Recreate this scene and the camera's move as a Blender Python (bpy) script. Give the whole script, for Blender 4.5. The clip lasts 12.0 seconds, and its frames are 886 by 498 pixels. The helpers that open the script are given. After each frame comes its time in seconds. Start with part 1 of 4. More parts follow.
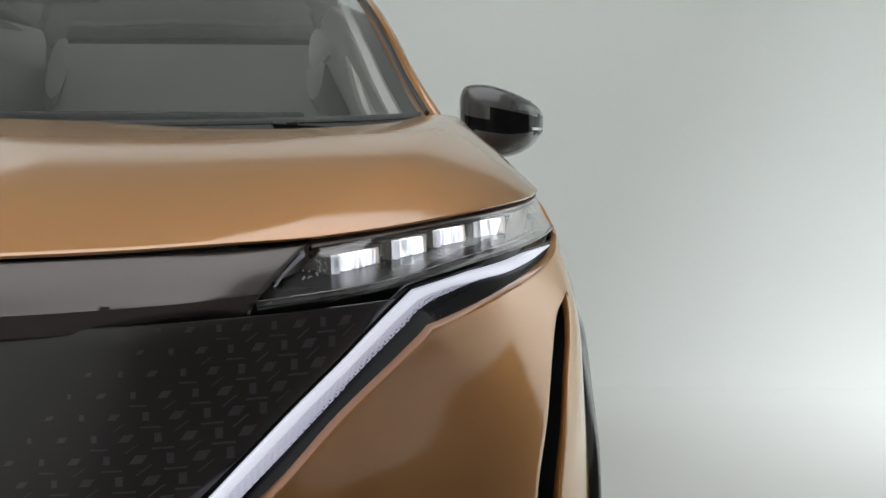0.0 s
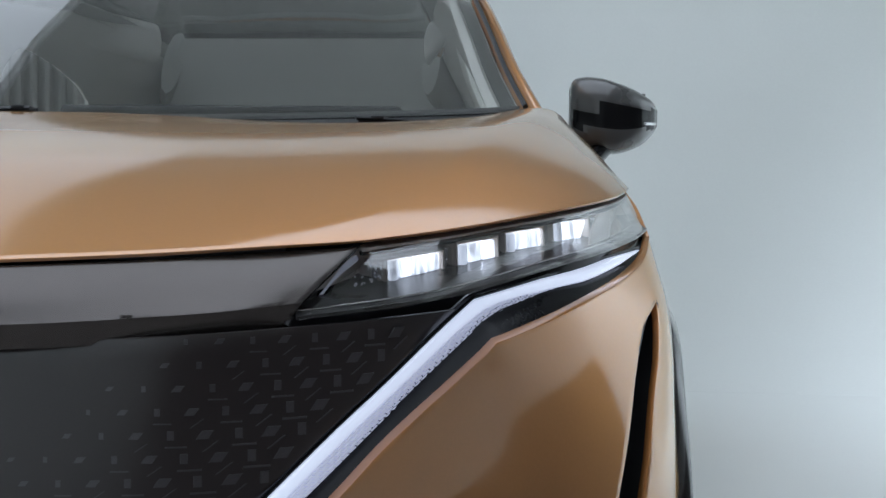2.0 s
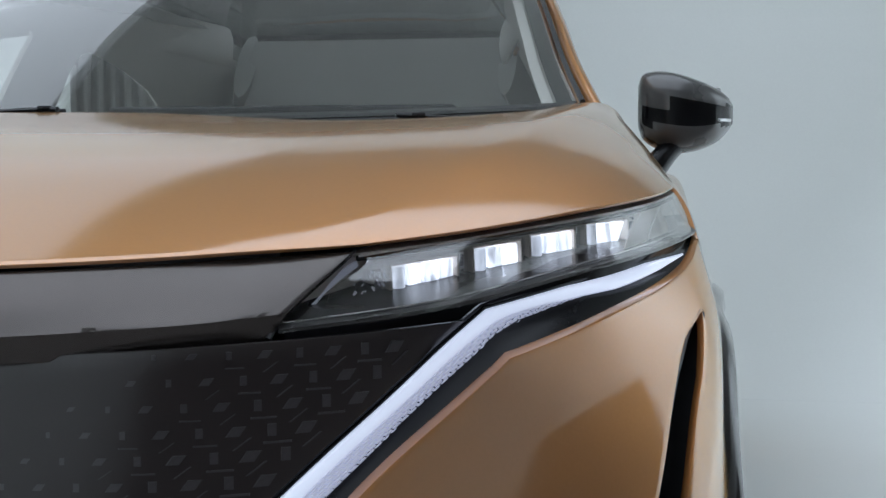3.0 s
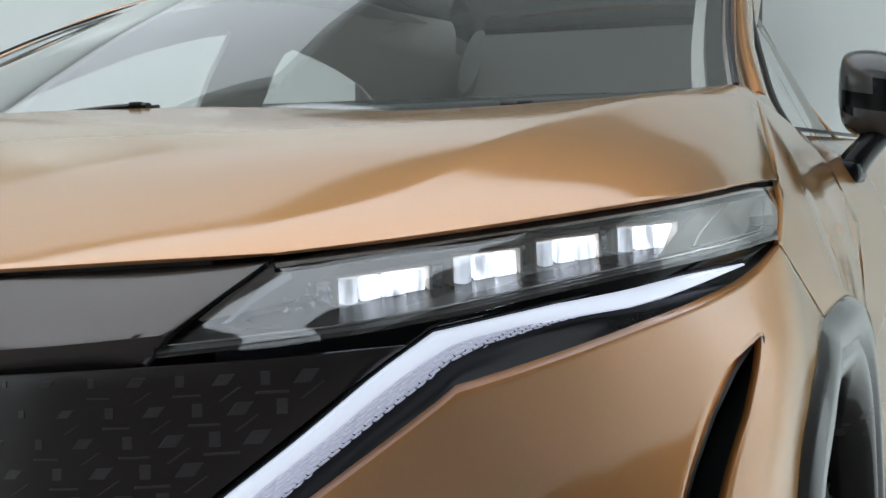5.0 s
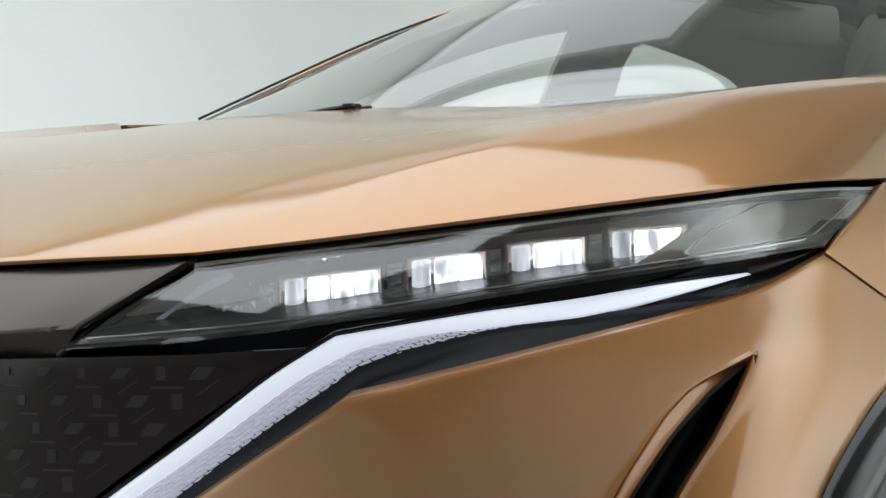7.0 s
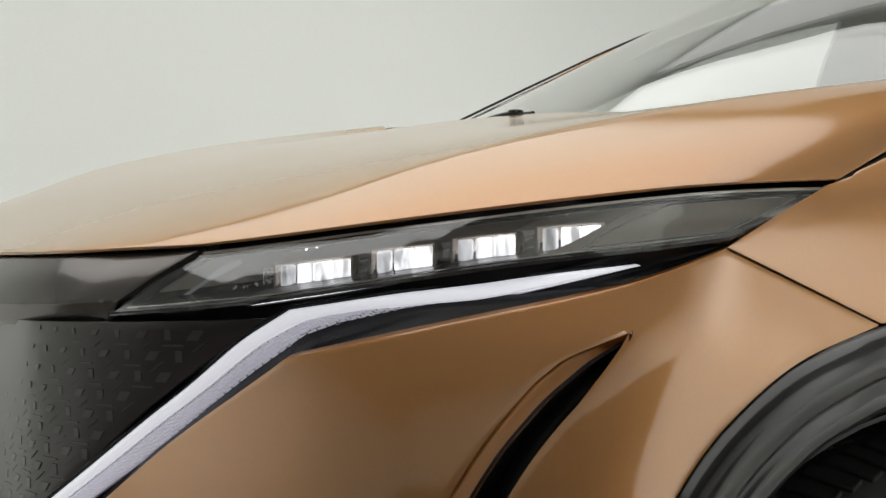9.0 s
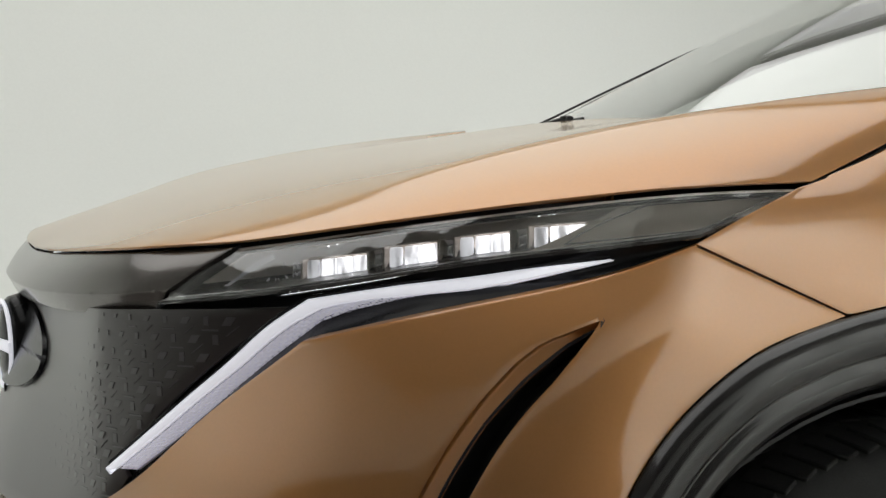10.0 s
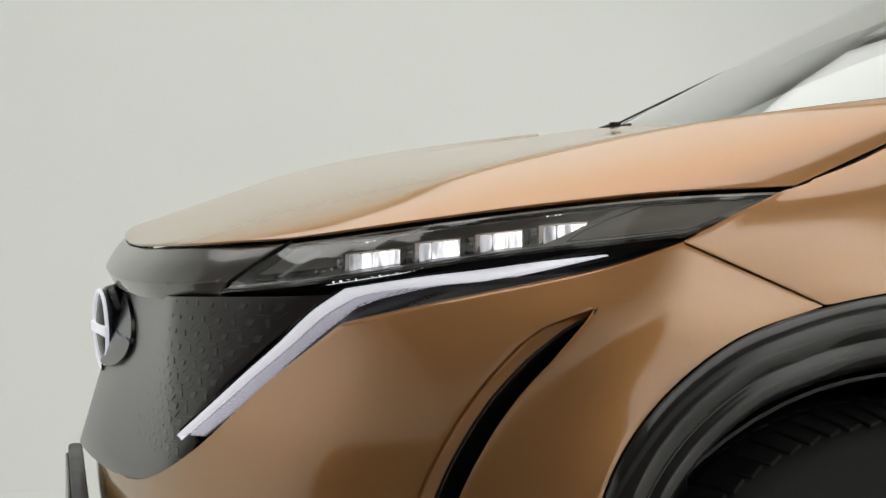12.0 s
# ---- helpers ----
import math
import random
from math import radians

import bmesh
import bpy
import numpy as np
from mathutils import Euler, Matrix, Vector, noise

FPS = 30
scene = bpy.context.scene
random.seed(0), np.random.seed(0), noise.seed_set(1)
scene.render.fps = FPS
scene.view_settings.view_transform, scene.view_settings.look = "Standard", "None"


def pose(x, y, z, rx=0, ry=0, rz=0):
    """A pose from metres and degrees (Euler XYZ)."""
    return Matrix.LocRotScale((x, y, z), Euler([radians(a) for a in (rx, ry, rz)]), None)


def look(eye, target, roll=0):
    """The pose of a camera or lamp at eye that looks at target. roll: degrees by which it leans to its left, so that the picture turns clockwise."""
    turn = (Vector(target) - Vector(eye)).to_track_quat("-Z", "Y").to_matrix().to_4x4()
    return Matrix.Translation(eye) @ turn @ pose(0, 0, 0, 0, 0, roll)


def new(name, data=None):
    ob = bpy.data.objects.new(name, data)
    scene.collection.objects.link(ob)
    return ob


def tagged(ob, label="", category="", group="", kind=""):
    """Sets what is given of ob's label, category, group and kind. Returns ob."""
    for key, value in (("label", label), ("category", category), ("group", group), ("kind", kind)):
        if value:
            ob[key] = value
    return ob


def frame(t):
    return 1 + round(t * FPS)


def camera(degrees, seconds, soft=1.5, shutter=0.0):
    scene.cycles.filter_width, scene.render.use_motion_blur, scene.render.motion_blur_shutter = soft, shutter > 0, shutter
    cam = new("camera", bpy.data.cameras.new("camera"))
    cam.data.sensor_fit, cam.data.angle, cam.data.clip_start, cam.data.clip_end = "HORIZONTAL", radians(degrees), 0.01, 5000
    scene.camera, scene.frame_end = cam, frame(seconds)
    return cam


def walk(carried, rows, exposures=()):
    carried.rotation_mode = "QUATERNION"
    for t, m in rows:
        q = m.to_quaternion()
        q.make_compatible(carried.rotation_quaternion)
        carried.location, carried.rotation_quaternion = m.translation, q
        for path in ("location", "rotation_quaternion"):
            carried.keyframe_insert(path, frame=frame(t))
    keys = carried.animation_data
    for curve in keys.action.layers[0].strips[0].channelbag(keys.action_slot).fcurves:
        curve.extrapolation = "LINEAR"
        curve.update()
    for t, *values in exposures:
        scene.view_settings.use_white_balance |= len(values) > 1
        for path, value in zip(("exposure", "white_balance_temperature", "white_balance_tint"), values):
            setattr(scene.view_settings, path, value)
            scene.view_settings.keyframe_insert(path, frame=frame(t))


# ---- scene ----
cam = camera(36.2, 12.0)
PATH = [
    (0, (0.764, -1.09, 0.965), (0.781, 0.908, 0.873), 0.3),
    (0.5, (0.774, -1.063, 0.962), (0.753, 0.935, 0.873), 0.5),
    (1, (0.788, -1.039, 0.965), (0.728, 0.958, 0.872), 0.4),
    (1.5, (0.806, -0.999, 0.968), (0.686, 0.995, 0.871), 0.4),
    (2, (0.829, -0.961, 0.967), (0.642, 1.027, 0.869), 0.6),
    (2.5, (0.862, -0.893, 0.964), (0.598, 1.087, 0.869), 0.2),
    (3, (0.894, -0.834, 0.961), (0.555, 1.135, 0.87), 0.1),
    (5, (1.099, -0.577, 0.959), (0.313, 1.26, 0.867), -0.3),
    (5.5, (1.166, -0.515, 0.959), (0.186, 1.226, 0.868), -0.1),
    (6, (1.237, -0.454, 0.956), (0.109, 1.195, 0.87), -0.4),
    (6.5, (1.321, -0.394, 0.959), (0.057, 1.152, 0.868), -0.3),
    (8.5, (1.695, -0.203, 0.969), (-0.022, 0.819, 0.865), -1.1),
    (9, (1.806, -0.162, 0.974), (0.028, 0.748, 0.864), -1.0),
    (9.5, (1.9, -0.133, 0.976), (0.079, 0.685, 0.867), -1.2),
    (10, (1.989, -0.108, 0.977), (0.128, 0.615, 0.87), -1.3),
    (10.5, (2.064, -0.092, 0.98), (0.173, 0.548, 0.873), -1.5),
    (11, (2.123, -0.08, 0.98), (0.21, 0.493, 0.875), -1.3),
    (11.5, (2.164, -0.077, 0.98), (0.245, 0.477, 0.877), -1.5),
    (12, (2.194, -0.069, 0.983), (0.275, 0.484, 0.876), -1.4),
]
EXPOSURES = [(0, -0.68, 6150, 13), (1, -0.7, 5850, 12), (2, -0.7, 5500, 12), (3, -0.7, 5500, 12), (5, -0.54, 5750, 9), (5.5, -0.52, 5750, 9), (6.5, -0.52, 5850, 9), (8.5, -0.74, 6500, 11), (12, -0.8, 6500, 12)]
walk(cam, [(t, look(eye, target, roll)) for t, eye, target, roll in PATH], EXPOSURES)

# ---------------------------------------------------------------- world and lights
world = bpy.data.worlds.new("studio_dark")
scene.world = world
world.use_nodes = True
world.node_tree.nodes["Background"].inputs[0].default_value = (0.8, 0.82, 0.8, 1)
world.node_tree.nodes["Background"].inputs[1].default_value = 0.05


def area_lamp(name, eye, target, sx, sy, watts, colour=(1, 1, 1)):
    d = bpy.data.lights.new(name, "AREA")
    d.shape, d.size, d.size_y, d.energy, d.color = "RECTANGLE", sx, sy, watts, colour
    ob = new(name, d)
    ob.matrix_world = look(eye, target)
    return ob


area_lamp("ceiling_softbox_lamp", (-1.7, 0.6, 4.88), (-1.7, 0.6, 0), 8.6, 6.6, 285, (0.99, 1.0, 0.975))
# unseen rear fill, added to brighten reflections in bonnet and windscreen
area_lamp("rear_fill_lamp", (-4.3, 6.8, 4.86), (-4.3, 6.8, 0), 3.8, 5.2, 52, (0.99, 1.0, 0.975))
# unseen strips, added to brighten the walls from above; they face away from the car
area_lamp("back_wash_fill", (-1.6, 7.6, 4.7), (-1.6, 9.5, 3.5), 9.2, 0.8, 52, (0.98, 1.0, 0.98))
area_lamp("far_wash_fill", (-4.7, 3.8, 4.8), (-6.4, 3.8, 4.2), 0.8, 9.6, 22, (0.98, 1.0, 0.98))
area_lamp("near_wash_fill", (4.7, 4.6, 4.5), (6.4, 4.6, 3.2), 2.6, 7.0, 350, (0.98, 1.0, 0.98))
area_lamp("front_wash_fill", (-2.4, -5.5, 4.7), (-2.4, -7.2, 3.0), 6.0, 1.2, 95, (0.98, 1.0, 0.98))


# ---------------------------------------------------------------- materials
def material(name, colour, rough=0.5, metal=0.0, vary=0.08, scale=6.0, fine=220.0, bump=0.0, coat=0.0, coat_rough=0.03,
             spec=0.5, rough_vary=0.06, sheen=0.0):
    m = bpy.data.materials.new(name)
    m.use_nodes = True
    nt = m.node_tree
    b = nt.nodes["Principled BSDF"]
    tc = nt.nodes.new("ShaderNodeTexCoord")
    n1 = nt.nodes.new("ShaderNodeTexNoise")
    n1.inputs["Scale"].default_value, n1.inputs["Detail"].default_value = scale, 5
    n2 = nt.nodes.new("ShaderNodeTexNoise")
    n2.inputs["Scale"].default_value, n2.inputs["Detail"].default_value = fine, 3
    for n in (n1, n2):
        nt.links.new(tc.outputs["Object"], n.inputs["Vector"])
    add = nt.nodes.new("ShaderNodeMath")
    add.operation = "ADD"
    nt.links.new(n1.outputs["Fac"], add.inputs[0])
    nt.links.new(n2.outputs["Fac"], add.inputs[1])
    ramp = nt.nodes.new("ShaderNodeMapRange")
    ramp.inputs["From Min"].default_value, ramp.inputs["From Max"].default_value = 0.6, 1.4
    ramp.inputs["To Min"].default_value, ramp.inputs["To Max"].default_value = 1 - vary, 1 + vary
    nt.links.new(add.outputs[0], ramp.inputs["Value"])
    mul = nt.nodes.new("ShaderNodeVectorMath")
    mul.operation = "SCALE"
    mul.inputs[0].default_value = colour
    nt.links.new(ramp.outputs["Result"], mul.inputs["Scale"])
    nt.links.new(mul.outputs["Vector"], b.inputs["Base Color"])
    rr = nt.nodes.new("ShaderNodeMapRange")
    rr.inputs["From Min"].default_value, rr.inputs["From Max"].default_value = 0.3, 0.7
    rr.inputs["To Min"].default_value, rr.inputs["To Max"].default_value = max(0.0, rough - rough_vary), min(1.0, rough + rough_vary)
    nt.links.new(n1.outputs["Fac"], rr.inputs["Value"])
    nt.links.new(rr.outputs["Result"], b.inputs["Roughness"])
    b.inputs["Metallic"].default_value = metal
    b.inputs["Specular IOR Level"].default_value = spec
    b.inputs["Coat Weight"].default_value, b.inputs["Coat Roughness"].default_value = coat, coat_rough
    b.inputs["Sheen Weight"].default_value = sheen
    if bump:
        bp = nt.nodes.new("ShaderNodeBump")
        bp.inputs["Strength"].default_value, bp.inputs["Distance"].default_value = bump, 0.002
        nt.links.new(n2.outputs["Fac"], bp.inputs["Height"])
        nt.links.new(bp.outputs["Normal"], b.inputs["Normal"])
    return m


def glow(name, colour, strength):
    m = bpy.data.materials.new(name)
    m.use_nodes = True
    b = m.node_tree.nodes["Principled BSDF"]
    b.inputs["Base Color"].default_value = (0.8, 0.8, 0.82, 1)
    b.inputs["Emission Color"].default_value = (*colour, 1)
    b.inputs["Emission Strength"].default_value = strength
    b.inputs["Roughness"].default_value = 0.25
    return m


def fluted(m, low, high):
    """Lets a lamp lens shine unevenly, as its flutes and cells spread the light."""
    nt = m.node_tree
    b = nt.nodes["Principled BSDF"]
    tc, n = nt.nodes.new("ShaderNodeTexCoord"), nt.nodes.new("ShaderNodeTexNoise")
    stretch = nt.nodes.new("ShaderNodeMapping")
    stretch.inputs["Scale"].default_value = (130, 130, 34)
    n.inputs["Scale"].default_value, n.inputs["Detail"].default_value = 1.0, 2
    r = nt.nodes.new("ShaderNodeMapRange")
    r.inputs["From Min"].default_value, r.inputs["From Max"].default_value = 0.34, 0.62
    r.inputs["To Min"].default_value, r.inputs["To Max"].default_value = low, high
    nt.links.new(tc.outputs["Object"], stretch.inputs["Vector"])
    nt.links.new(stretch.outputs["Vector"], n.inputs["Vector"])
    nt.links.new(n.outputs["Fac"], r.inputs["Value"])
    nt.links.new(r.outputs["Result"], b.inputs["Emission Strength"])
    return m


def thin_glass(name, tint, ior=1.45, rough=0.0, steep=5):
    """A clear pane: lets light pass with a tint and mirrors it by Fresnel."""
    m = bpy.data.materials.new(name)
    m.use_nodes = True
    nt = m.node_tree
    nt.nodes.remove(nt.nodes["Principled BSDF"])
    out = nt.nodes["Material Output"]
    tr = nt.nodes.new("ShaderNodeBsdfTransparent")
    tr.inputs["Color"].default_value = (*tint, 1)
    gl = nt.nodes.new("ShaderNodeBsdfGlossy")
    gl.inputs["Color"].default_value = (1, 1, 1, 1)
    gl.inputs["Roughness"].default_value = rough
    lw = nt.nodes.new("ShaderNodeLayerWeight")
    lw.inputs["Blend"].default_value = 0.5
    pw = nt.nodes.new("ShaderNodeMath")
    pw.operation, pw.inputs[1].default_value = "POWER", steep
    nt.links.new(lw.outputs["Facing"], pw.inputs[0])
    base = ((ior - 1) / (ior + 1)) ** 2
    fr = nt.nodes.new("ShaderNodeMath")
    fr.operation, fr.inputs[1].default_value, fr.inputs[2].default_value = "MULTIPLY_ADD", 1 - base, base
    nt.links.new(pw.outputs[0], fr.inputs[0])
    mx = nt.nodes.new("ShaderNodeMixShader")
    nt.links.new(fr.outputs[0], mx.inputs[0])
    nt.links.new(tr.outputs[0], mx.inputs[1])
    nt.links.new(gl.outputs[0], mx.inputs[2])
    nt.links.new(mx.outputs[0], out.inputs["Surface"])
    return m


COPPER = material("copper_paint", (0.65, 0.297, 0.097), 0.46, 0.9, 0.03, 1.5, 300.0, 0.0, 1.0, 0.09, rough_vary=0.0)
COPPER.node_tree.nodes["Principled BSDF"].inputs["Coat IOR"].default_value = 2.2
COPPER.node_tree.nodes["Principled BSDF"].inputs["Specular Tint"].default_value = (0.44, 0.60, 0.42, 1)
GLOSS_BLACK = material("gloss_black_panel", (0.010, 0.010, 0.011), 0.18, 0.0, 0.2, 5.0, 400.0, 0.0, 0.0, 0.04, spec=0.2, rough_vary=0.01)
GRILLE_DARK = material("smoked_grille", (0.030, 0.0215, 0.0208), 0.34, 0.0, 0.1, 6.0, 500.0, 0.0, 0.8, 0.22, rough_vary=0.01)
GRILLE_DARK.node_tree.nodes["Principled BSDF"].inputs["Coat IOR"].default_value = 1.45
NOSE_SMOKE = material("smoked_nose_panel", (0.125, 0.110, 0.102), 0.24, 0.75, 0.08, 6.0, 500.0, 0.0, 0.5, 0.06, rough_vary=0.01)
MIRROR_CAP = material("mirror_cap_paint", (0.12, 0.118, 0.115), 0.3, 0.3, 0.06, 6.0, 500.0, 0.0, 0.6, 0.05)
PIECE_DARK = material("grille_relief", (0.075, 0.068, 0.070), 0.35, 0.0, 0.15, 30.0, 500.0, 0.0, 1.0, 0.2)
PIECE_DARK.node_tree.nodes["Principled BSDF"].inputs["Coat IOR"].default_value = 1.45
BLACK_PLASTIC = material("black_plastic", (0.018, 0.018, 0.019), 0.42, 0.0, 0.2, 12.0, 900.0, 0.12)
CLADDING = material("arch_cladding", (0.014, 0.012, 0.012), 0.22, 0.0, 0.05, 8.0, 700.0, 0.0, 0.9, 0.08, spec=0.45)
RUBBER = material("tyre_rubber", (0.022, 0.022, 0.022), 0.7, 0.0, 0.25, 14.0, 500.0, 0.3)
ALLOY = material("dark_alloy", (0.25, 0.25, 0.26), 0.3, 0.9, 0.1, 10.0, 400.0, 0.02)
CHROME = material("bright_chrome", (0.75, 0.75, 0.77), 0.12, 1.0, 0.04, 10.0, 300.0)
HOUSING = material("lamp_housing", (0.035, 0.033, 0.033), 0.3, 0.0, 0.15, 14.0, 600.0, 0.0)
SMOKED = material("smoked_reflector", (0.70, 0.63, 0.56), 0.45, 0.0, 0.08, 18.0, 500.0, 0.0)
HEADLINER = material("headliner_cloth", (0.42, 0.42, 0.385), 0.9, 0.0, 0.05, 8.0, 900.0, 0.0)
DASH = material("dash_cover", (0.24, 0.235, 0.215), 0.8, 0.0, 0.05, 9.0, 800.0, 0.0)
CREAM = material("pale_trim", (0.88, 0.86, 0.81), 0.8, 0.0, 0.04, 8.0, 900.0, 0.0)
DARK_TRIM = material("dark_interior", (0.06, 0.06, 0.06), 0.7, 0.0, 0.15, 9.0, 800.0, 0.0)
SEAT_CLOTH = material("seat_cloth", (0.07, 0.068, 0.065), 0.85, 0.0, 0.12, 20.0, 900.0, 0.0)
WALL_PAINT = material("studio_wall_paint", (0.86, 0.875, 0.84), 0.85, 0.0, 0.02, 0.6, 60.0, 0.05)
FLOOR_PAINT = material("studio_floor_paint", (0.86, 0.875, 0.84), 0.85, 0.0, 0.02, 1.2, 90.0, 0.08)
FLAG_CURTAIN = material("dark_flag_curtain", (0.15, 0.142, 0.138), 0.95, 0.0, 0.25, 3.0, 400.0, 0.3)
LENS = thin_glass("lamp_lens_glass", (0.95, 0.95, 0.95), 1.95, 0.0)
# pale bezel, its colour lightened to include the softbox's reflection in the lens
REFLECTOR = material("pale_reflector", (0.86, 0.79, 0.73), 0.5, 0.0, 0.12, 14.0, 600.0, 0.0)
# blade and prisms glow faintly in place of lamp light they catch
CRYSTAL_GLOW = glow("crystal_glow", (0.88, 0.9, 1.0), 0.13)
WINDOW = thin_glass("car_glass", (0.95, 0.96, 0.95), 1.55, steep=4)
ROOF_GLASS = thin_glass("roof_glass_dark", (0.34, 0.36, 0.35), 1.35)
SIDE_GLASS = thin_glass("side_glass", (0.97, 0.98, 0.97), 1.3)
LED = fluted(glow("led_white", (0.95, 0.97, 1.0), 3.0), 0.75, 3.4)
LED_SOFT = fluted(glow("led_soft_white", (0.93, 0.96, 1.0), 0.9), 0.35, 1.25)
STRIP = glow("led_strip_white", (0.95, 0.97, 1.0), 3.0)
BAR = glow("light_bar_white", (0.90, 0.92, 1.0), 0.95)
FACET = glow("light_bar_facet", (0.84, 0.84, 1.0), 0.42)
FACET_BED = glow("light_bar_bed", (0.80, 0.80, 1.0), 0.10)
PALE_DIFFUSER = material("softbox_frame", (0.6, 0.6, 0.6), 0.5)


# ---------------------------------------------------------------- helpers for shapes
def spline(points, n=8):
    """A smooth line through the points, n steps from each to the next; uneven distances do not make it swing out."""
    p = np.array(points, float)
    q = np.vstack([2 * p[:1] - p[1:2], p, 2 * p[-1:] - p[-2:-1]])
    k = np.r_[0, np.cumsum(np.sqrt(np.linalg.norm(np.diff(q, axis=0), axis=1)) + 1e-5)]
    out = []
    for i in range(len(p) - 1):
        a, b, c, d = q[i:i + 4]
        t0, t1, t2, t3 = k[i:i + 4]
        for s in range(n):
            t = t1 + (t2 - t1) * s / n
            a1 = (t1 - t) / (t1 - t0) * a + (t - t0) / (t1 - t0) * b
            a2 = (t2 - t) / (t2 - t1) * b + (t - t1) / (t2 - t1) * c
            a3 = (t3 - t) / (t3 - t2) * c + (t - t2) / (t3 - t2) * d
            b1 = (t2 - t) / (t2 - t0) * a1 + (t - t0) / (t2 - t0) * a2
            b2 = (t3 - t) / (t3 - t1) * a2 + (t - t1) / (t3 - t1) * a3
            out.append((t2 - t) / (t2 - t1) * b1 + (t - t1) / (t2 - t1) * b2)
    out.append(p[-1])
    return np.array(out)


def even(points, n, steps=10):
    """n points at even distances along a smooth line."""
    s = spline(points, steps)
    d = np.r_[0, np.cumsum(np.linalg.norm(np.diff(s, axis=0), axis=1))]
    u = np.linspace(0, d[-1], n)
    return np.stack([np.interp(u, d, s[:, k]) for k in range(3)], axis=1)


def split(points, n, kinks):
    """A smooth line with corners at the points numbered in kinks."""
    cuts = [0, *kinks, len(points) - 1]
    runs = [spline(points[a:b + 1], n) for a, b in zip(cuts, cuts[1:])]
    return np.vstack([r[:-1] for r in runs[:-1]] + [runs[-1]])


def net(rows, nu=6, nv=6, kinks_u=(), kinks_v=()):
    """A smooth surface through a net of points: an array of rows and columns."""
    g = np.array([split(np.array(r, float), nu, kinks_u) for r in rows])
    return np.array([split(g[:, k], nv, kinks_v) for k in range(g.shape[1])]).transpose(1, 0, 2)


def bent(points, kink, n):
    """Points at even distances along a line with one corner."""
    a, b = even(points[:kink + 1], 60), even(points[kink:], 60)
    la, lb = (np.linalg.norm(np.diff(s, axis=0), axis=1).sum() for s in (a, b))
    k = max(2, round((n - 1) * la / (la + lb)))
    return np.vstack([even(a, k + 1, 1)[:-1], even(b, n - k, 1)])


def both(row):
    """A row that starts on the middle plane, continued to the other side."""
    r = np.array(row, float)
    return np.vstack([r[:0:-1] * (-1, 1, 1), r])


def faired(g, rounds, pin=None, keep_form=False):
    """Irons the surface along its normals; its borders stay. keep_form: small waves go, broad swells stay."""
    g = g.copy()
    for k in range(rounds):
        n = outward(g)
        lap = np.zeros_like(g)
        lap[1:-1, 1:-1] = (g[:-2, 1:-1] + g[2:, 1:-1] + g[1:-1, :-2] + g[1:-1, 2:]) / 4 - g[1:-1, 1:-1]
        move = (lap * n).sum(2, keepdims=True) * n * ((0.4 if k % 2 == 0 else -0.406) if keep_form else 0.8)
        if pin is not None:
            move *= pin[:, :, None]
        g += move
    return g


CENTRE = np.array((0, 1.9, 0.6))


def plate(g, weight, soft=()):
    """Bends the half surface g (its first column on the middle plane) like a thin plate that is held at its points by
    the given weights. soft: columns at which it may fold."""
    r, c = g.shape[:2]
    at = np.arange(r * c).reshape(r, c)
    rows = []
    for i in range(r):
        for j in range(c):
            if 0 < i < r - 1:
                rows.append(((at[i - 1, j], 1), (at[i, j], -2), (at[i + 1, j], 1)))
            if 0 < j < c - 1:
                k = 0.25 if j in soft else 1.0
                rows.append(((at[i, j - 1], k), (at[i, j], -2 * k), (at[i, j + 1], k)))
            if i < r - 1 and j < c - 1:
                rows.append(((at[i, j], 1.4), (at[i + 1, j + 1], 1.4), (at[i + 1, j], -1.4), (at[i, j + 1], -1.4)))
    level = [((at[i, 0], -2), (at[i, 1], 2)) for i in range(r)]

    def stiff(lines):
        k = np.zeros((r * c, r * c))
        for line in lines:
            for p, a in line:
                for q, b in line:
                    k[p, q] += a * b
        return k

    w = weight.ravel()
    base = stiff(rows)
    out = np.empty((r * c, 3))
    flat = g.reshape(-1, 3)
    wx = w.copy()
    wx[at[:, 0]] = 1e4
    out[:, 0] = np.linalg.solve(base + np.diag(wx), wx * flat[:, 0])
    out[:, 1:] = np.linalg.solve(base + stiff(level) + np.diag(w), w[:, None] * flat[:, 1:])
    return out.reshape(g.shape)


def drape(y, z, x, loose=1e-6):
    """A smooth function of y and z, as a bent sheet takes its form, that passes through the places given (x over y and z)."""
    p = np.stack([y, z], 1).astype(float)
    d2 = ((p[:, None] - p[None]) ** 2).sum(2)
    k = 0.5 * d2 * np.log(d2 + 1e-12) + loose * np.eye(len(p))
    a = np.c_[np.ones(len(p)), p]
    full = np.block([[k, a], [a.T, np.zeros((3, 3))]])
    w = np.linalg.solve(full, np.r_[np.asarray(x, float), 0, 0, 0])

    def at(yy, zz):
        q = np.stack([np.ravel(yy), np.ravel(zz)], 1)
        e2 = ((q[:, None] - p[None]) ** 2).sum(2)
        return (0.5 * e2 * np.log(e2 + 1e-12) @ w[:-3] + np.c_[np.ones(len(q)), q] @ w[-3:]).reshape(np.shape(yy))

    return at


def whole(half):
    """Both halves of a surface, out of the one on the positive side."""
    return np.concatenate([half[:, :0:-1] * (-1, 1, 1), half], axis=1)


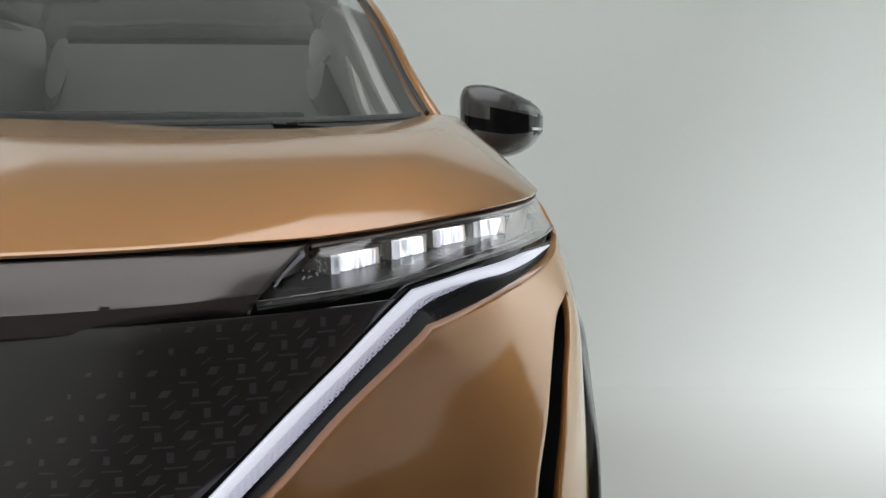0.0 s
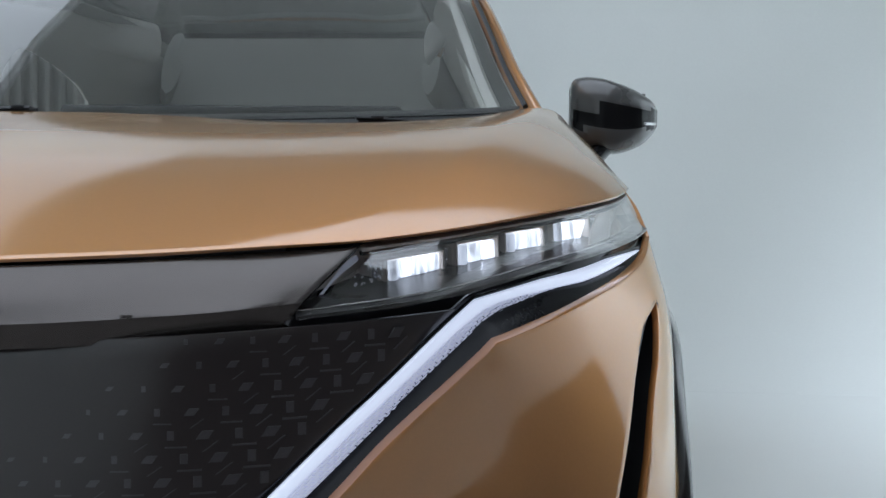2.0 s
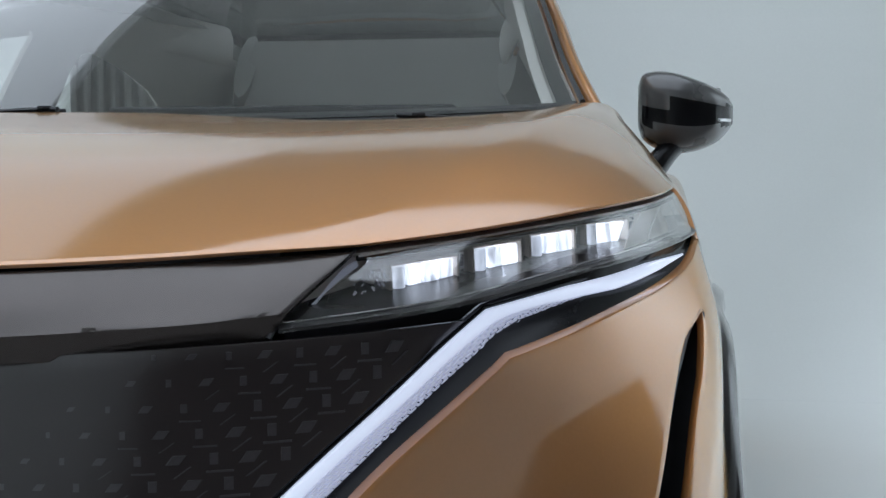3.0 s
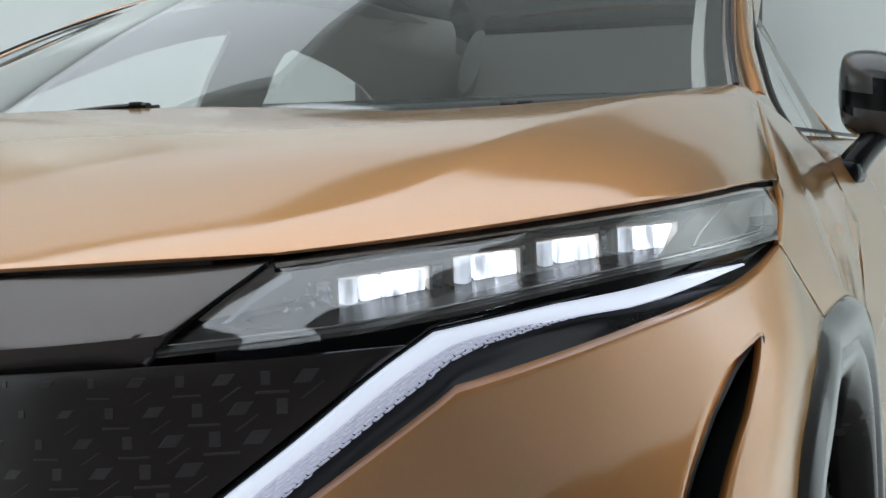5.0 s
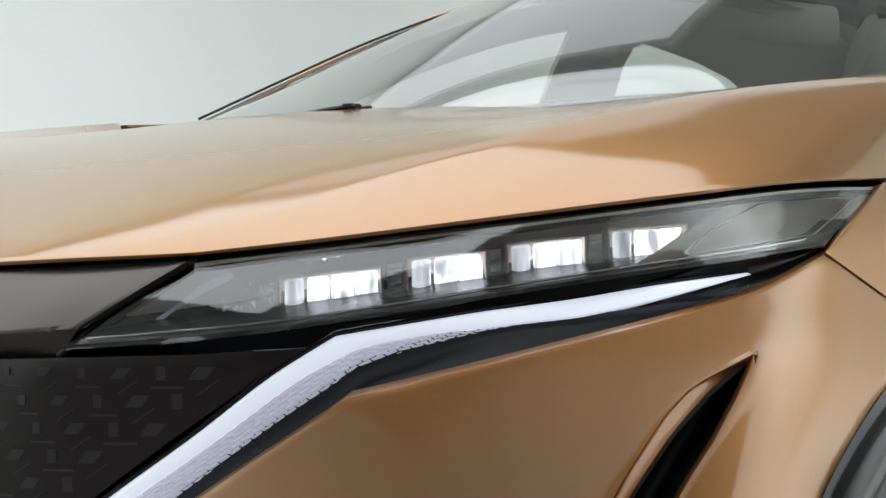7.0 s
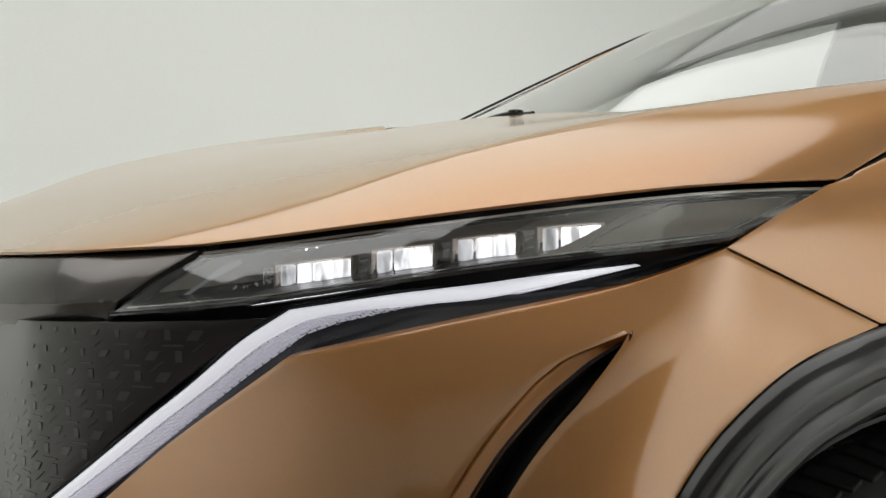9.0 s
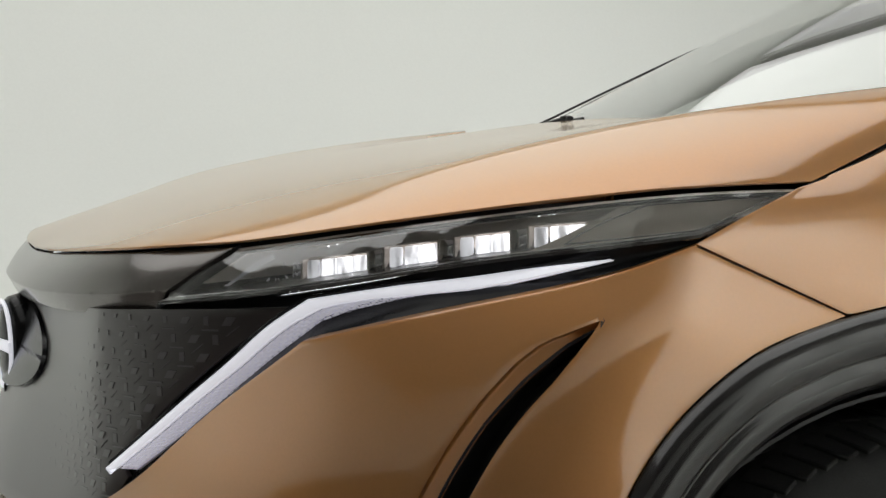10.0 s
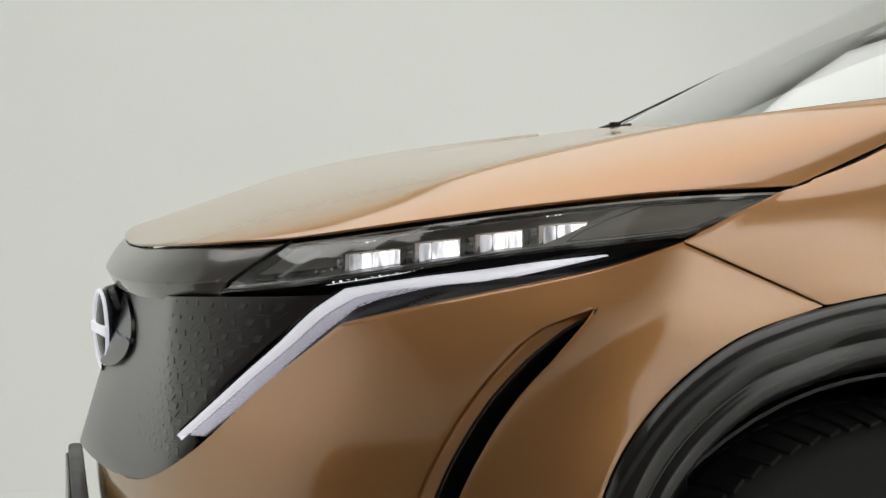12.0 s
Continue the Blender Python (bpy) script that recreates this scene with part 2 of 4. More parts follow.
def outward(g, centre=CENTRE):
    """The surface's normals, turned away from the car's middle."""
    du, dv = np.gradient(g, axis=1), np.gradient(g, axis=0)
    n = np.cross(du, dv)
    n /= np.linalg.norm(n, axis=2, keepdims=True) + 1e-12
    return n if (n * (g - centre)).sum() > 0 else -n


def shell(g, thick=0.004, keep=None, bevel=0.0012, centre=CENTRE):
    """A panel of some thickness whose outer face is the surface g. keep: which of its cells to make."""
    r, c = g.shape[:2]
    nrm = outward(g, centre)
    inner = g - nrm * np.asarray(thick)[..., None]
    flip = (np.cross(np.gradient(g, axis=1), np.gradient(g, axis=0)) * nrm).sum() < 0
    bm = bmesh.new()
    a = [[bm.verts.new(g[i, j]) for j in range(c)] for i in range(r)]
    b = [[bm.verts.new(inner[i, j]) for j in range(c)] for i in range(r)]
    cells = {(i, j) for i in range(r - 1) for j in range(c - 1) if keep is None or keep(i, j)}

    def face(vs):
        if len(set(vs)) > 2:
            bm.faces.new(vs[::-1] if flip else vs)

    for i, j in cells:
        face([a[i][j], a[i][j + 1], a[i + 1][j + 1], a[i + 1][j]])
        face([b[i][j], b[i + 1][j], b[i + 1][j + 1], b[i][j + 1]])
        for di, dj, p, q in ((-1, 0, (i, j), (i, j + 1)), (1, 0, (i + 1, j + 1), (i + 1, j)), (0, -1, (i + 1, j), (i, j)), (0, 1, (i, j + 1), (i + 1, j + 1))):
            if (i + di, j + dj) not in cells:
                face([a[p[0]][p[1]], b[p[0]][p[1]], b[q[0]][q[1]], a[q[0]][q[1]]])
    loose = [v for v in bm.verts if not v.link_faces]
    bmesh.ops.delete(bm, geom=loose, context="VERTS")
    bmesh.ops.remove_doubles(bm, verts=bm.verts, dist=1e-5)
    bm.normal_update()
    if bevel:
        rim = [e for e in bm.edges if len(e.link_faces) == 2 and e.calc_face_angle(0) > 0.9]
        bmesh.ops.bevel(bm, geom=rim, offset=bevel, segments=2, profile=0.5, affect="EDGES", clamp_overlap=True)
    return bm


def tube(path, section, closed=False, up=(0, 0, 1), caps=True):
    """Sweeps a closed section (pairs of side and up) along a path. section: a list, or a function of 0..1 that gives one."""
    p = np.array(path, float)
    bm = bmesh.new()
    rings = []
    n = len(p)
    for k in range(n):
        t = p[(k + 1) % n] - p[k - 1] if closed else p[min(k + 1, n - 1)] - p[max(k - 1, 0)]
        t /= np.linalg.norm(t) + 1e-12
        s = np.cross(t, up)
        s /= np.linalg.norm(s) + 1e-12
        u = np.cross(s, t)
        sec = section(k / (n - 1)) if callable(section) else section
        rings.append([bm.verts.new(p[k] + s * a + u * b) for a, b in sec])
    m = len(rings[0])
    for k in range(n if closed else n - 1):
        r, q = rings[k], rings[(k + 1) % n]
        for i in range(m):
            bm.faces.new([r[i], r[(i + 1) % m], q[(i + 1) % m], q[i]])
    if caps and not closed:
        bm.faces.new(rings[0][::-1])
        bm.faces.new(rings[-1])
    bmesh.ops.recalc_face_normals(bm, faces=bm.faces)
    return bm


def oval(a, b, n=12):
    return [(a * math.cos(2 * math.pi * k / n), b * math.sin(2 * math.pi * k / n)) for k in range(n)]


def block(size, bevel=0.003, segments=2, at=None):
    bm = bmesh.new()
    bmesh.ops.create_cube(bm, size=1)
    bmesh.ops.scale(bm, vec=size, verts=bm.verts)
    if bevel:
        bmesh.ops.bevel(bm, geom=bm.edges[:], offset=bevel, segments=segments, profile=0.5, affect="EDGES")
    if at is not None:
        bm.transform(at)
    return bm


def turned(profile, n=48):
    """A body of revolution about the x axis. profile: pairs of x and radius."""
    bm = bmesh.new()
    rings = [[bm.verts.new((x, r * math.sin(2 * math.pi * k / n), r * math.cos(2 * math.pi * k / n))) for k in range(n)] for x, r in profile]
    for a, b in zip(rings, rings[1:]):
        for k in range(n):
            bm.faces.new([a[k], a[(k + 1) % n], b[(k + 1) % n], b[k]])
    bmesh.ops.recalc_face_normals(bm, faces=bm.faces)
    return bm


def mirrored(bm):
    other = bm.copy()
    other.transform(Matrix.Scale(-1, 4, (1, 0, 0)))
    bmesh.ops.reverse_faces(other, faces=other.faces)
    return other


def joined(*parts):
    """One bmesh out of several."""
    me = bpy.data.meshes.new("join")
    out = bmesh.new()
    for p in parts:
        p.to_mesh(me)
        out.from_mesh(me)
        p.free()
    bpy.data.meshes.remove(me)
    return out


def part(name, bm, mats, parent=None, label="", smooth=40):
    """Links a bmesh as one mesh object, under its thing or part."""
    me = bpy.data.meshes.new(name)
    bm.normal_update()
    if smooth:
        for f in bm.faces:
            f.smooth = True
        for e in bm.edges:
            e.smooth = len(e.link_faces) != 2 or e.calc_face_angle(0) < radians(smooth)
    bm.to_mesh(me)
    bm.free()
    for m in (mats if isinstance(mats, (list, tuple)) else [mats]):
        me.materials.append(m)
    ob = new(name, me)
    if parent is not None:
        ob.parent = parent
    return tagged(ob, label)


def pair(name, bm, mats, parent, label="", smooth=40):
    """The same part on both sides of the car."""
    other = mirrored(bm)
    return part(name, bm, mats, parent, label, smooth), part(name, other, mats, parent, label, smooth)


# ---------------------------------------------------------------- the studio
def cove(axis_pts, length, mat, name, label, along="x", mid=0.0):
    """A wall that runs down into the floor by a sweep: axis_pts are pairs of distance and height."""
    rows = []
    for d, z in axis_pts:
        rows.append([(mid - length / 2, d, z), (mid + length / 2, d, z)] if along == "x" else [(d, mid - length / 2, z), (d, mid + length / 2, z)])
    g = np.array(rows, float)
    ob = part(name, shell(g, 0.12, bevel=0, centre=np.array((axis_pts[-1][0] * 9, 0, 2)) if along == "y" else np.array((0, axis_pts[-1][0] * 9, 2))), mat)
    return tagged(ob, label, "wall", kind="structure")


def curve_up(d, side, radius=4.0, top=5.2):
    pts = [(d - side * radius, -0.0096)]
    for k in range(1, 9):
        a = k / 8 * math.pi / 2
        pts.append((d - side * radius + side * radius * math.sin(a), -0.0096 + radius * (1 - math.cos(a))))
    return pts + [(d, top)]


floor = tagged(part("floor", block((13.2, 17.4, 0.1), 0, at=pose(0, 1.1, -0.06)), FLOOR_PAINT), "pale grey painted studio floor", "floor", kind="structure")
cove(curve_up(9.5, 1), 13.0, WALL_PAINT, "wall_back", "pale grey curved studio backdrop wall")
cove(curve_up(-7.2, -1, 0.5), 13.0, WALL_PAINT, "wall_front", "pale grey curved studio wall")
cove(curve_up(-6.4, -1), 17.2, WALL_PAINT, "wall_far_side", "pale grey curved studio backdrop wall", "y", 1.2)
cove(curve_up(6.4, 1, 0.5), 17.2, WALL_PAINT, "wall_near_side", "pale grey curved studio side wall", "y", 1.2)
ceiling = tagged(part("ceiling", block((13.2, 17.4, 0.1), 0, at=pose(0, 1.1, 5.25)), material("ceiling_paint", (0.32, 0.32, 0.31), 0.9)), "grey studio ceiling above the softbox", "ceiling", kind="structure")


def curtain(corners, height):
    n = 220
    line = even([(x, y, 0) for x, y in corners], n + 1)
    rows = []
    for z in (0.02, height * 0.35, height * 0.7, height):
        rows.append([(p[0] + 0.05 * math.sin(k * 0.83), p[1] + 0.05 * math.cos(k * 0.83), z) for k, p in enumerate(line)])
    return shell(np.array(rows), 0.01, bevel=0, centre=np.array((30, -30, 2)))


# unseen curtains, added so that bumper and lamps mirror something dark
tagged(part("curtain", curtain([(0.9, -6.25), (1.8, -6.25), (3.4, -6.1), (4.4, -5.6), (4.7, -4.7)], 1.7), FLAG_CURTAIN), "unseen dark grey pleated curtain added along the front wall for dark reflections", "curtain", kind="structure")
tagged(part("curtain", curtain([(4.7, -4.6), (4.7, -1.4), (4.7, 1.9)], 2.0), FLAG_CURTAIN), "unseen dark grey pleated curtain added beside the car for dark reflections", "curtain", kind="structure")


# unseen cloth, added to darken what the lower bumper mirrors
floor_flag = block((5.4, 7.6, 0.012), 0.004, 2, pose(1.9, -2.3, -0.0035))
tagged(part("floor_flag", floor_flag, material("dark_floor_flag", (0.22, 0.205, 0.195), 0.85, 0.0, 0.2, 2.0, 300.0, 0.2)), "unseen grey cloth added on the floor to darken the bumper's reflections", "floor cloth", kind="structure")


# flag added behind the car to darken the view through the windscreen
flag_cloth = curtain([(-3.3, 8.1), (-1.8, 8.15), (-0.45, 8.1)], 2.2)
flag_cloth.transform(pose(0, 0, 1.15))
tagged(part("curtain", flag_cloth, FLAG_CURTAIN), "dark grey pleated flag cloth added before the back wall to dim the windscreen", "curtain", kind="structure")


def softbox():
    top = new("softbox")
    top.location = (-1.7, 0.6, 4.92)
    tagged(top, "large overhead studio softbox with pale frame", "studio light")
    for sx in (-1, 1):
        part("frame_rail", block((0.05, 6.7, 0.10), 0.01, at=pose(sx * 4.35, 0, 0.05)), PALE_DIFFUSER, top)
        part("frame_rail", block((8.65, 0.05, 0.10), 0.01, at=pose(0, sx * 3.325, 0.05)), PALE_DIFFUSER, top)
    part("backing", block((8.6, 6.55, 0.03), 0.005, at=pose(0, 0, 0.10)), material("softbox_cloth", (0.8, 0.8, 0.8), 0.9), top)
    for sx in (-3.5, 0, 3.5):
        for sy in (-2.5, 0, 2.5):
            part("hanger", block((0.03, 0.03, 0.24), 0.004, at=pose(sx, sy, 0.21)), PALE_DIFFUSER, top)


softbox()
# frame built round the added rear fill lamp
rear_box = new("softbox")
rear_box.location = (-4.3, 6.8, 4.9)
tagged(rear_box, "smaller unseen rear softbox with pale frame, added to brighten reflections", "studio light")
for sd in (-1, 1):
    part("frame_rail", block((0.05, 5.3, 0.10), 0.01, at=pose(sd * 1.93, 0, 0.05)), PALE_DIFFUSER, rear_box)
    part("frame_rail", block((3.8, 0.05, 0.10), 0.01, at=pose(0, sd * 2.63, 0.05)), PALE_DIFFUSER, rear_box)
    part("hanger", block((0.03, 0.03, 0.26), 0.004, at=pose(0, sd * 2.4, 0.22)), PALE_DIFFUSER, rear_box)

# ---------------------------------------------------------------- the car: feature lines
# x to the car's left, y from its nose to its tail, z up
LAMP_TOP = [(0.653, 0.190, 0.9165), (0.724, 0.240, 0.926), (0.770, 0.288, 0.934), (0.82, 0.344, 0.9425), (0.869, 0.428, 0.953), (0.892, 0.55, 0.962), (0.889, 0.706, 0.964)]
LAMP_LOW = [(0.610, 0.115, 0.851), (0.683, 0.158, 0.859), (0.722, 0.193, 0.864), (0.763, 0.244, 0.872), (0.813, 0.314, 0.884), (0.86, 0.384, 0.895), (0.897, 0.487, 0.905), (0.914, 0.561, 0.912)]
BAR_TOP = [(0.558, 0.068, 0.682), (0.602, 0.109, 0.727), (0.637, 0.140, 0.762), (0.675, 0.173, 0.798), (0.715, 0.207, 0.838), (0.742, 0.238, 0.863), (0.79, 0.300, 0.8745), (0.843, 0.387, 0.887), (0.900, 0.478, 0.8985)]
BAR_LOW = [(0.592, 0.092, 0.684), (0.636, 0.136, 0.727), (0.668, 0.167, 0.759), (0.702, 0.201, 0.791), (0.739, 0.237, 0.826), (0.768, 0.275, 0.849), (0.809, 0.325, 0.8615), (0.856, 0.390, 0.8755), (0.901, 0.481, 0.8970)]
ARCH = [(0.925, 0.44, 0.22), (0.942, 0.425, 0.45), (0.945, 0.450, 0.655), (0.941, 0.508, 0.741), (0.940, 0.590, 0.801), (0.937, 0.652, 0.823), (0.931, 0.712, 0.836), (0.935, 0.80, 0.847), (0.937, 0.88, 0.843), (0.935, 1.00, 0.795), (0.932, 1.11, 0.70), (0.93, 1.19, 0.52), (0.92, 1.215, 0.26)]

car = new("car")
tagged(car, "copper metallic crossover car with lit headlamps, parked in a studio", "car")


# ---------------------------------------------------------------- bonnet
def bonnet():
    """Half the bonnet: a low dome, a shallow trough, a sharp shoulder ridge and a side that rolls over to the wing."""
    rows = [
        [(0, 0.046, 0.892), (0.22, 0.053, 0.8965), (0.40, 0.078, 0.9035), (0.50, 0.107, 0.908), (0.585, 0.150, 0.913), (0.622, 0.171, 0.9148), (0.653, 0.190, 0.9165)],
        [(0, 0.13, 0.923), (0.21, 0.138, 0.925), (0.40, 0.163, 0.929), (0.54, 0.202, 0.931), (0.672, 0.243, 0.934), (0.705, 0.243, 0.9315), (0.726, 0.242, 0.9265)],
        [(0, 0.23, 0.958), (0.21, 0.237, 0.959), (0.41, 0.26, 0.960), (0.565, 0.292, 0.959), (0.696, 0.313, 0.9615), (0.762, 0.318, 0.951), (0.797, 0.316, 0.9385)],
        [(0, 0.36, 0.993), (0.21, 0.365, 0.993), (0.41, 0.378, 0.990), (0.575, 0.390, 0.988), (0.724, 0.400, 0.9905), (0.828, 0.430, 0.975), (0.869, 0.428, 0.953)],
        [(0, 0.55, 1.024), (0.21, 0.55, 1.023), (0.41, 0.55, 1.016), (0.585, 0.535, 1.0105), (0.743, 0.520, 1.016), (0.856, 0.558, 0.996), (0.892, 0.55, 0.962)],
        [(0, 0.70, 1.042), (0.21, 0.70, 1.040), (0.41, 0.70, 1.031), (0.593, 0.69, 1.026), (0.760, 0.66, 1.040), (0.862, 0.720, 1.014), (0.889, 0.706, 0.964)],
        [(0, 0.77, 1.051), (0.21, 0.775, 1.049), (0.42, 0.80, 1.039), (0.605, 0.83, 1.038), (0.776, 0.85, 1.061), (0.828, 0.866, 1.044), (0.850, 0.86, 1.014)],
        [(0, 0.82, 1.058), (0.22, 0.83, 1.056), (0.45, 0.87, 1.047), (0.625, 0.95, 1.048), (0.765, 1.02, 1.076), (0.796, 1.018, 1.0745), (0.813, 1.01, 1.065)],
    ]
    g = net(rows, 8, 8)
    corner = net(rows, 8, 8, kinks_v=(5,))
    g[:, -1] = corner[:, -1]
    weight = np.zeros(g.shape[:2])
    weight[16:-8:8, ::8] = 0.008
    weight[14:, 32] = 0.12
    weight[16:-8:8, 40] = 0.2
    weight[0], weight[-1], weight[:, -1] = 1e3, 1e3, 1e3
    return whole(plate(g, weight, (32,)))


BONNET = bonnet()
part("bonnet", shell(BONNET, 0.003, bevel=0.001), COPPER, car, "copper metallic bonnet with a low dome and sharp shoulder ridges", 60)


# ---------------------------------------------------------------- upper nose panel, above the grille
def nose_panel():
    fold = [(0, 0.013, 0.8475), (0.22, 0.021, 0.849), (0.40, 0.045, 0.854), (0.50, 0.070, 0.859), (0.56, 0.092, 0.863), (0.612, 0.126, 0.868)]
    rows = [
        [(0, 0.047, 0.887), (0.22, 0.055, 0.8915), (0.40, 0.080, 0.8985), (0.50, 0.110, 0.903), (0.580, 0.153, 0.9075), (0.647, 0.189, 0.911)],
        [(0, 0.028, 0.869), (0.22, 0.036, 0.872), (0.40, 0.061, 0.878), (0.50, 0.089, 0.883), (0.572, 0.122, 0.887), (0.631, 0.158, 0.891)],
        fold,
        [(0, 0.023, 0.827), (0.22, 0.031, 0.829), (0.40, 0.051, 0.834), (0.49, 0.073, 0.838), (0.55, 0.094, 0.843), (0.600, 0.120, 0.849)],
    ]
    return net([both(r) for r in rows], 8, 7, kinks_v=(2,))


part("nose_panel", shell(nose_panel(), 0.006, bevel=0.0015), NOSE_SMOKE, car, "smoked dark grey glossy panel between bonnet and grille")


# ---------------------------------------------------------------- grille
CURVE_X = np.linspace(0, 0.78, 160)
CURVE_Y = np.interp(CURVE_X, [0, 0.15, 0.3, 0.45, 0.53, 0.6, 0.683, 0.726, 0.78], [0.046, 0.050, 0.057, 0.063, 0.069, 0.102, 0.168, 0.222, 0.30])
for _ in range(40):
    CURVE_Y[1:-1] = (CURVE_Y[:-2] + 2 * CURVE_Y[1:-1] + CURVE_Y[2:]) / 4
CURVE_S = np.r_[0, np.cumsum(np.hypot(np.diff(CURVE_X), np.diff(CURVE_Y)))]


def grille_y(x, z):
    """How far back the shield lies: curved in plan, and leaning forward towards its foot near the middle."""
    a = abs(x)
    return float(np.interp(a, CURVE_X, CURVE_Y)) - 0.33 * (0.84 - z) * max(0.0, 1 - (a / 0.56) ** 1.5)


def bar_inner(z):
    """How far out the grille reaches at height z."""
    b = np.array(BAR_TOP[:6])
    return float(np.interp(z, b[:, 2], b[:, 0] - 0.004, left=0.556))


def grille():
    rows = []
    for k in range(15):
        u = k / 14
        r = []
        for x in np.linspace(-1, 1, 61):
            top = 0.833 + 0.014 * abs(x) ** 1.5 + 0.018 * max(0, abs(x) - 0.55)
            low = float(np.interp(abs(x) * 0.59, [0, 0.24, 0.34, 0.42, 0.51, 0.59], [0.580, 0.582, 0.587, 0.600, 0.634, 0.672]))
            z = top + (low - top) * u
            w = bar_inner(z) if z > 0.682 else float(np.interp(z, [0.58, 0.64, 0.682], [0.59, 0.605, 0.556]))
            r.append((x * w, 0, z))
        rows.append(r)
    g = np.array(rows)
    for i in range(g.shape[0]):
        for j in range(g.shape[1]):
            g[i, j, 1] = grille_y(g[i, j, 0], g[i, j, 2])
    return g


GRILLE = grille()
grille_panel = part("grille", shell(GRILLE, 0.006, bevel=0.001), GRILLE_DARK, car, "smooth smoked grille shield with a lattice relief")


# ---------------------------------------------------------------- bumper with its side vents
B0 = [(0, -0.036, 0.585), (0.40, 0.024, 0.598), (0.6, 0.083, 0.672), (0.685, 0.15, 0.752), (0.767, 0.224, 0.826), (0.835, 0.312, 0.850), (0.903, 0.475, 0.884), (0.916, 0.556, 0.908), (0.931, 0.712, 0.836)]
B1 = [(0, -0.038, 0.555), (0.39, 0.012, 0.558), (0.625, 0.078, 0.6), (0.73, 0.15, 0.685), (0.802, 0.228, 0.762), (0.868, 0.32, 0.802), (0.9225, 0.466, 0.845), (0.929, 0.54, 0.832), (0.94, 0.6, 0.806)]
B2 = [(0, -0.03, 0.52), (0.35, -0.012, 0.52), (0.63, 0.075, 0.56), (0.74, 0.145, 0.645), (0.806, 0.22, 0.72), (0.862, 0.298, 0.757), (0.9195, 0.412, 0.792), (0.93, 0.465, 0.775), (0.941, 0.508, 0.741)]
B3 = [(0, -0.03, 0.455), (0.35, -0.012, 0.46), (0.63, 0.07, 0.5), (0.737, 0.135, 0.575), (0.795, 0.198, 0.645), (0.842, 0.255, 0.685), (0.912, 0.348, 0.705), (0.93, 0.405, 0.685), (0.945, 0.45, 0.655)]
B4 = [(0, -0.025, 0.355), (0.35, -0.005, 0.36), (0.62, 0.06, 0.4), (0.72, 0.115, 0.45), (0.775, 0.16, 0.51), (0.82, 0.215, 0.54), (0.907, 0.295, 0.55), (0.93, 0.37, 0.52), (0.942, 0.425, 0.45)]
B5 = [(0, 0.05, 0.22), (0.35, 0.06, 0.22), (0.6, 0.11, 0.23), (0.7, 0.15, 0.24), (0.75, 0.18, 0.24), (0.8, 0.21, 0.24), (0.88, 0.28, 0.24), (0.9, 0.36, 0.23), (0.925, 0.44, 0.22)]
half_bumper = net((B0, B1, B2, B3, B4, B5), 8, 8, kinks_u=(4, 7))
hold = np.zeros(half_bumper.shape[:2])
hold[::8, ::8] = 0.01
hold[::8, 48] = 0.6
hold[0], hold[-1], hold[:, -1] = 1e3, 1e3, 1e3
half_bumper = plate(half_bumper, hold)
side = [half_bumper[i, j] for i in range(0, 41, 8) for j in range(16, 65, 8)] + [half_bumper[0, j] for j in range(18, 64, 4)] + [half_bumper[i, 64] for i in range(2, 40, 4)]
side = np.array([p for k, p in enumerate(side) if all(np.linalg.norm(p - q) > 0.004 for q in side[:k])])
skin = drape(side[:, 1], side[:, 2], side[:, 0], 2.5e-4)
share = np.clip((np.arange(65) - 20) / 10, 0, 1)[None, :]
half_bumper[:, :, 0] += share * (skin(half_bumper[:, :, 1], half_bumper[:, :, 2]) - half_bumper[:, :, 0])
SMOOTH = whole(half_bumper)
HALF = SMOOTH.shape[1] // 2


def on_bumper(u, v):
    """The bumper's outer face at column u (from the middle plane) and row v of its net."""
    a, b = v * 8, HALF + u * 8
    i, j = min(int(a), SMOOTH.shape[0] - 2), min(int(b), SMOOTH.shape[1] - 2)
    s, t = a - i, b - j
    return (SMOOTH[i, j] * (1 - s) + SMOOTH[i + 1, j] * s) * (1 - t) + (SMOOTH[i, j + 1] * (1 - s) + SMOOTH[i + 1, j + 1] * s) * t


VENT_TOP, VENT_FROM, VENT_TO = 12, 48, 54


def bumper():
    rows = []
    for k in range(61):
        v = k / 12
        left = 6 - float(np.interp(v, [0, 1.0, 1.2, 1.5, 2, 3, 4, 5], [0.015, 0.015, 0.40, 0.54, 0.66, 0.85, 0.98, 1.0]))
        right = 6 - float(np.interp(v, [0, 1.2, 1.6, 2, 3, 4, 5], [0, 0, 0.0, 0.02, 0.18, 0.36, 0.44]))
        us = np.r_[np.linspace(0, left, VENT_FROM + 1), np.linspace(left, right, 7)[1:], np.linspace(right, 8, 17)[1:]]
        half = np.array([on_bumper(u, v) for u in us])
        rows.append(both(half))
    return np.array(rows)


BUMPER = bumper()
HALF = BUMPER.shape[1] // 2


def in_vent(i, j):
    k = abs(j + 0.5 - HALF)
    return VENT_FROM < k < VENT_TO and i >= VENT_TOP


part("bumper", shell(BUMPER, 0.007, keep=lambda i, j: not in_vent(i, j), bevel=0.002), COPPER, car, "copper painted front bumper")


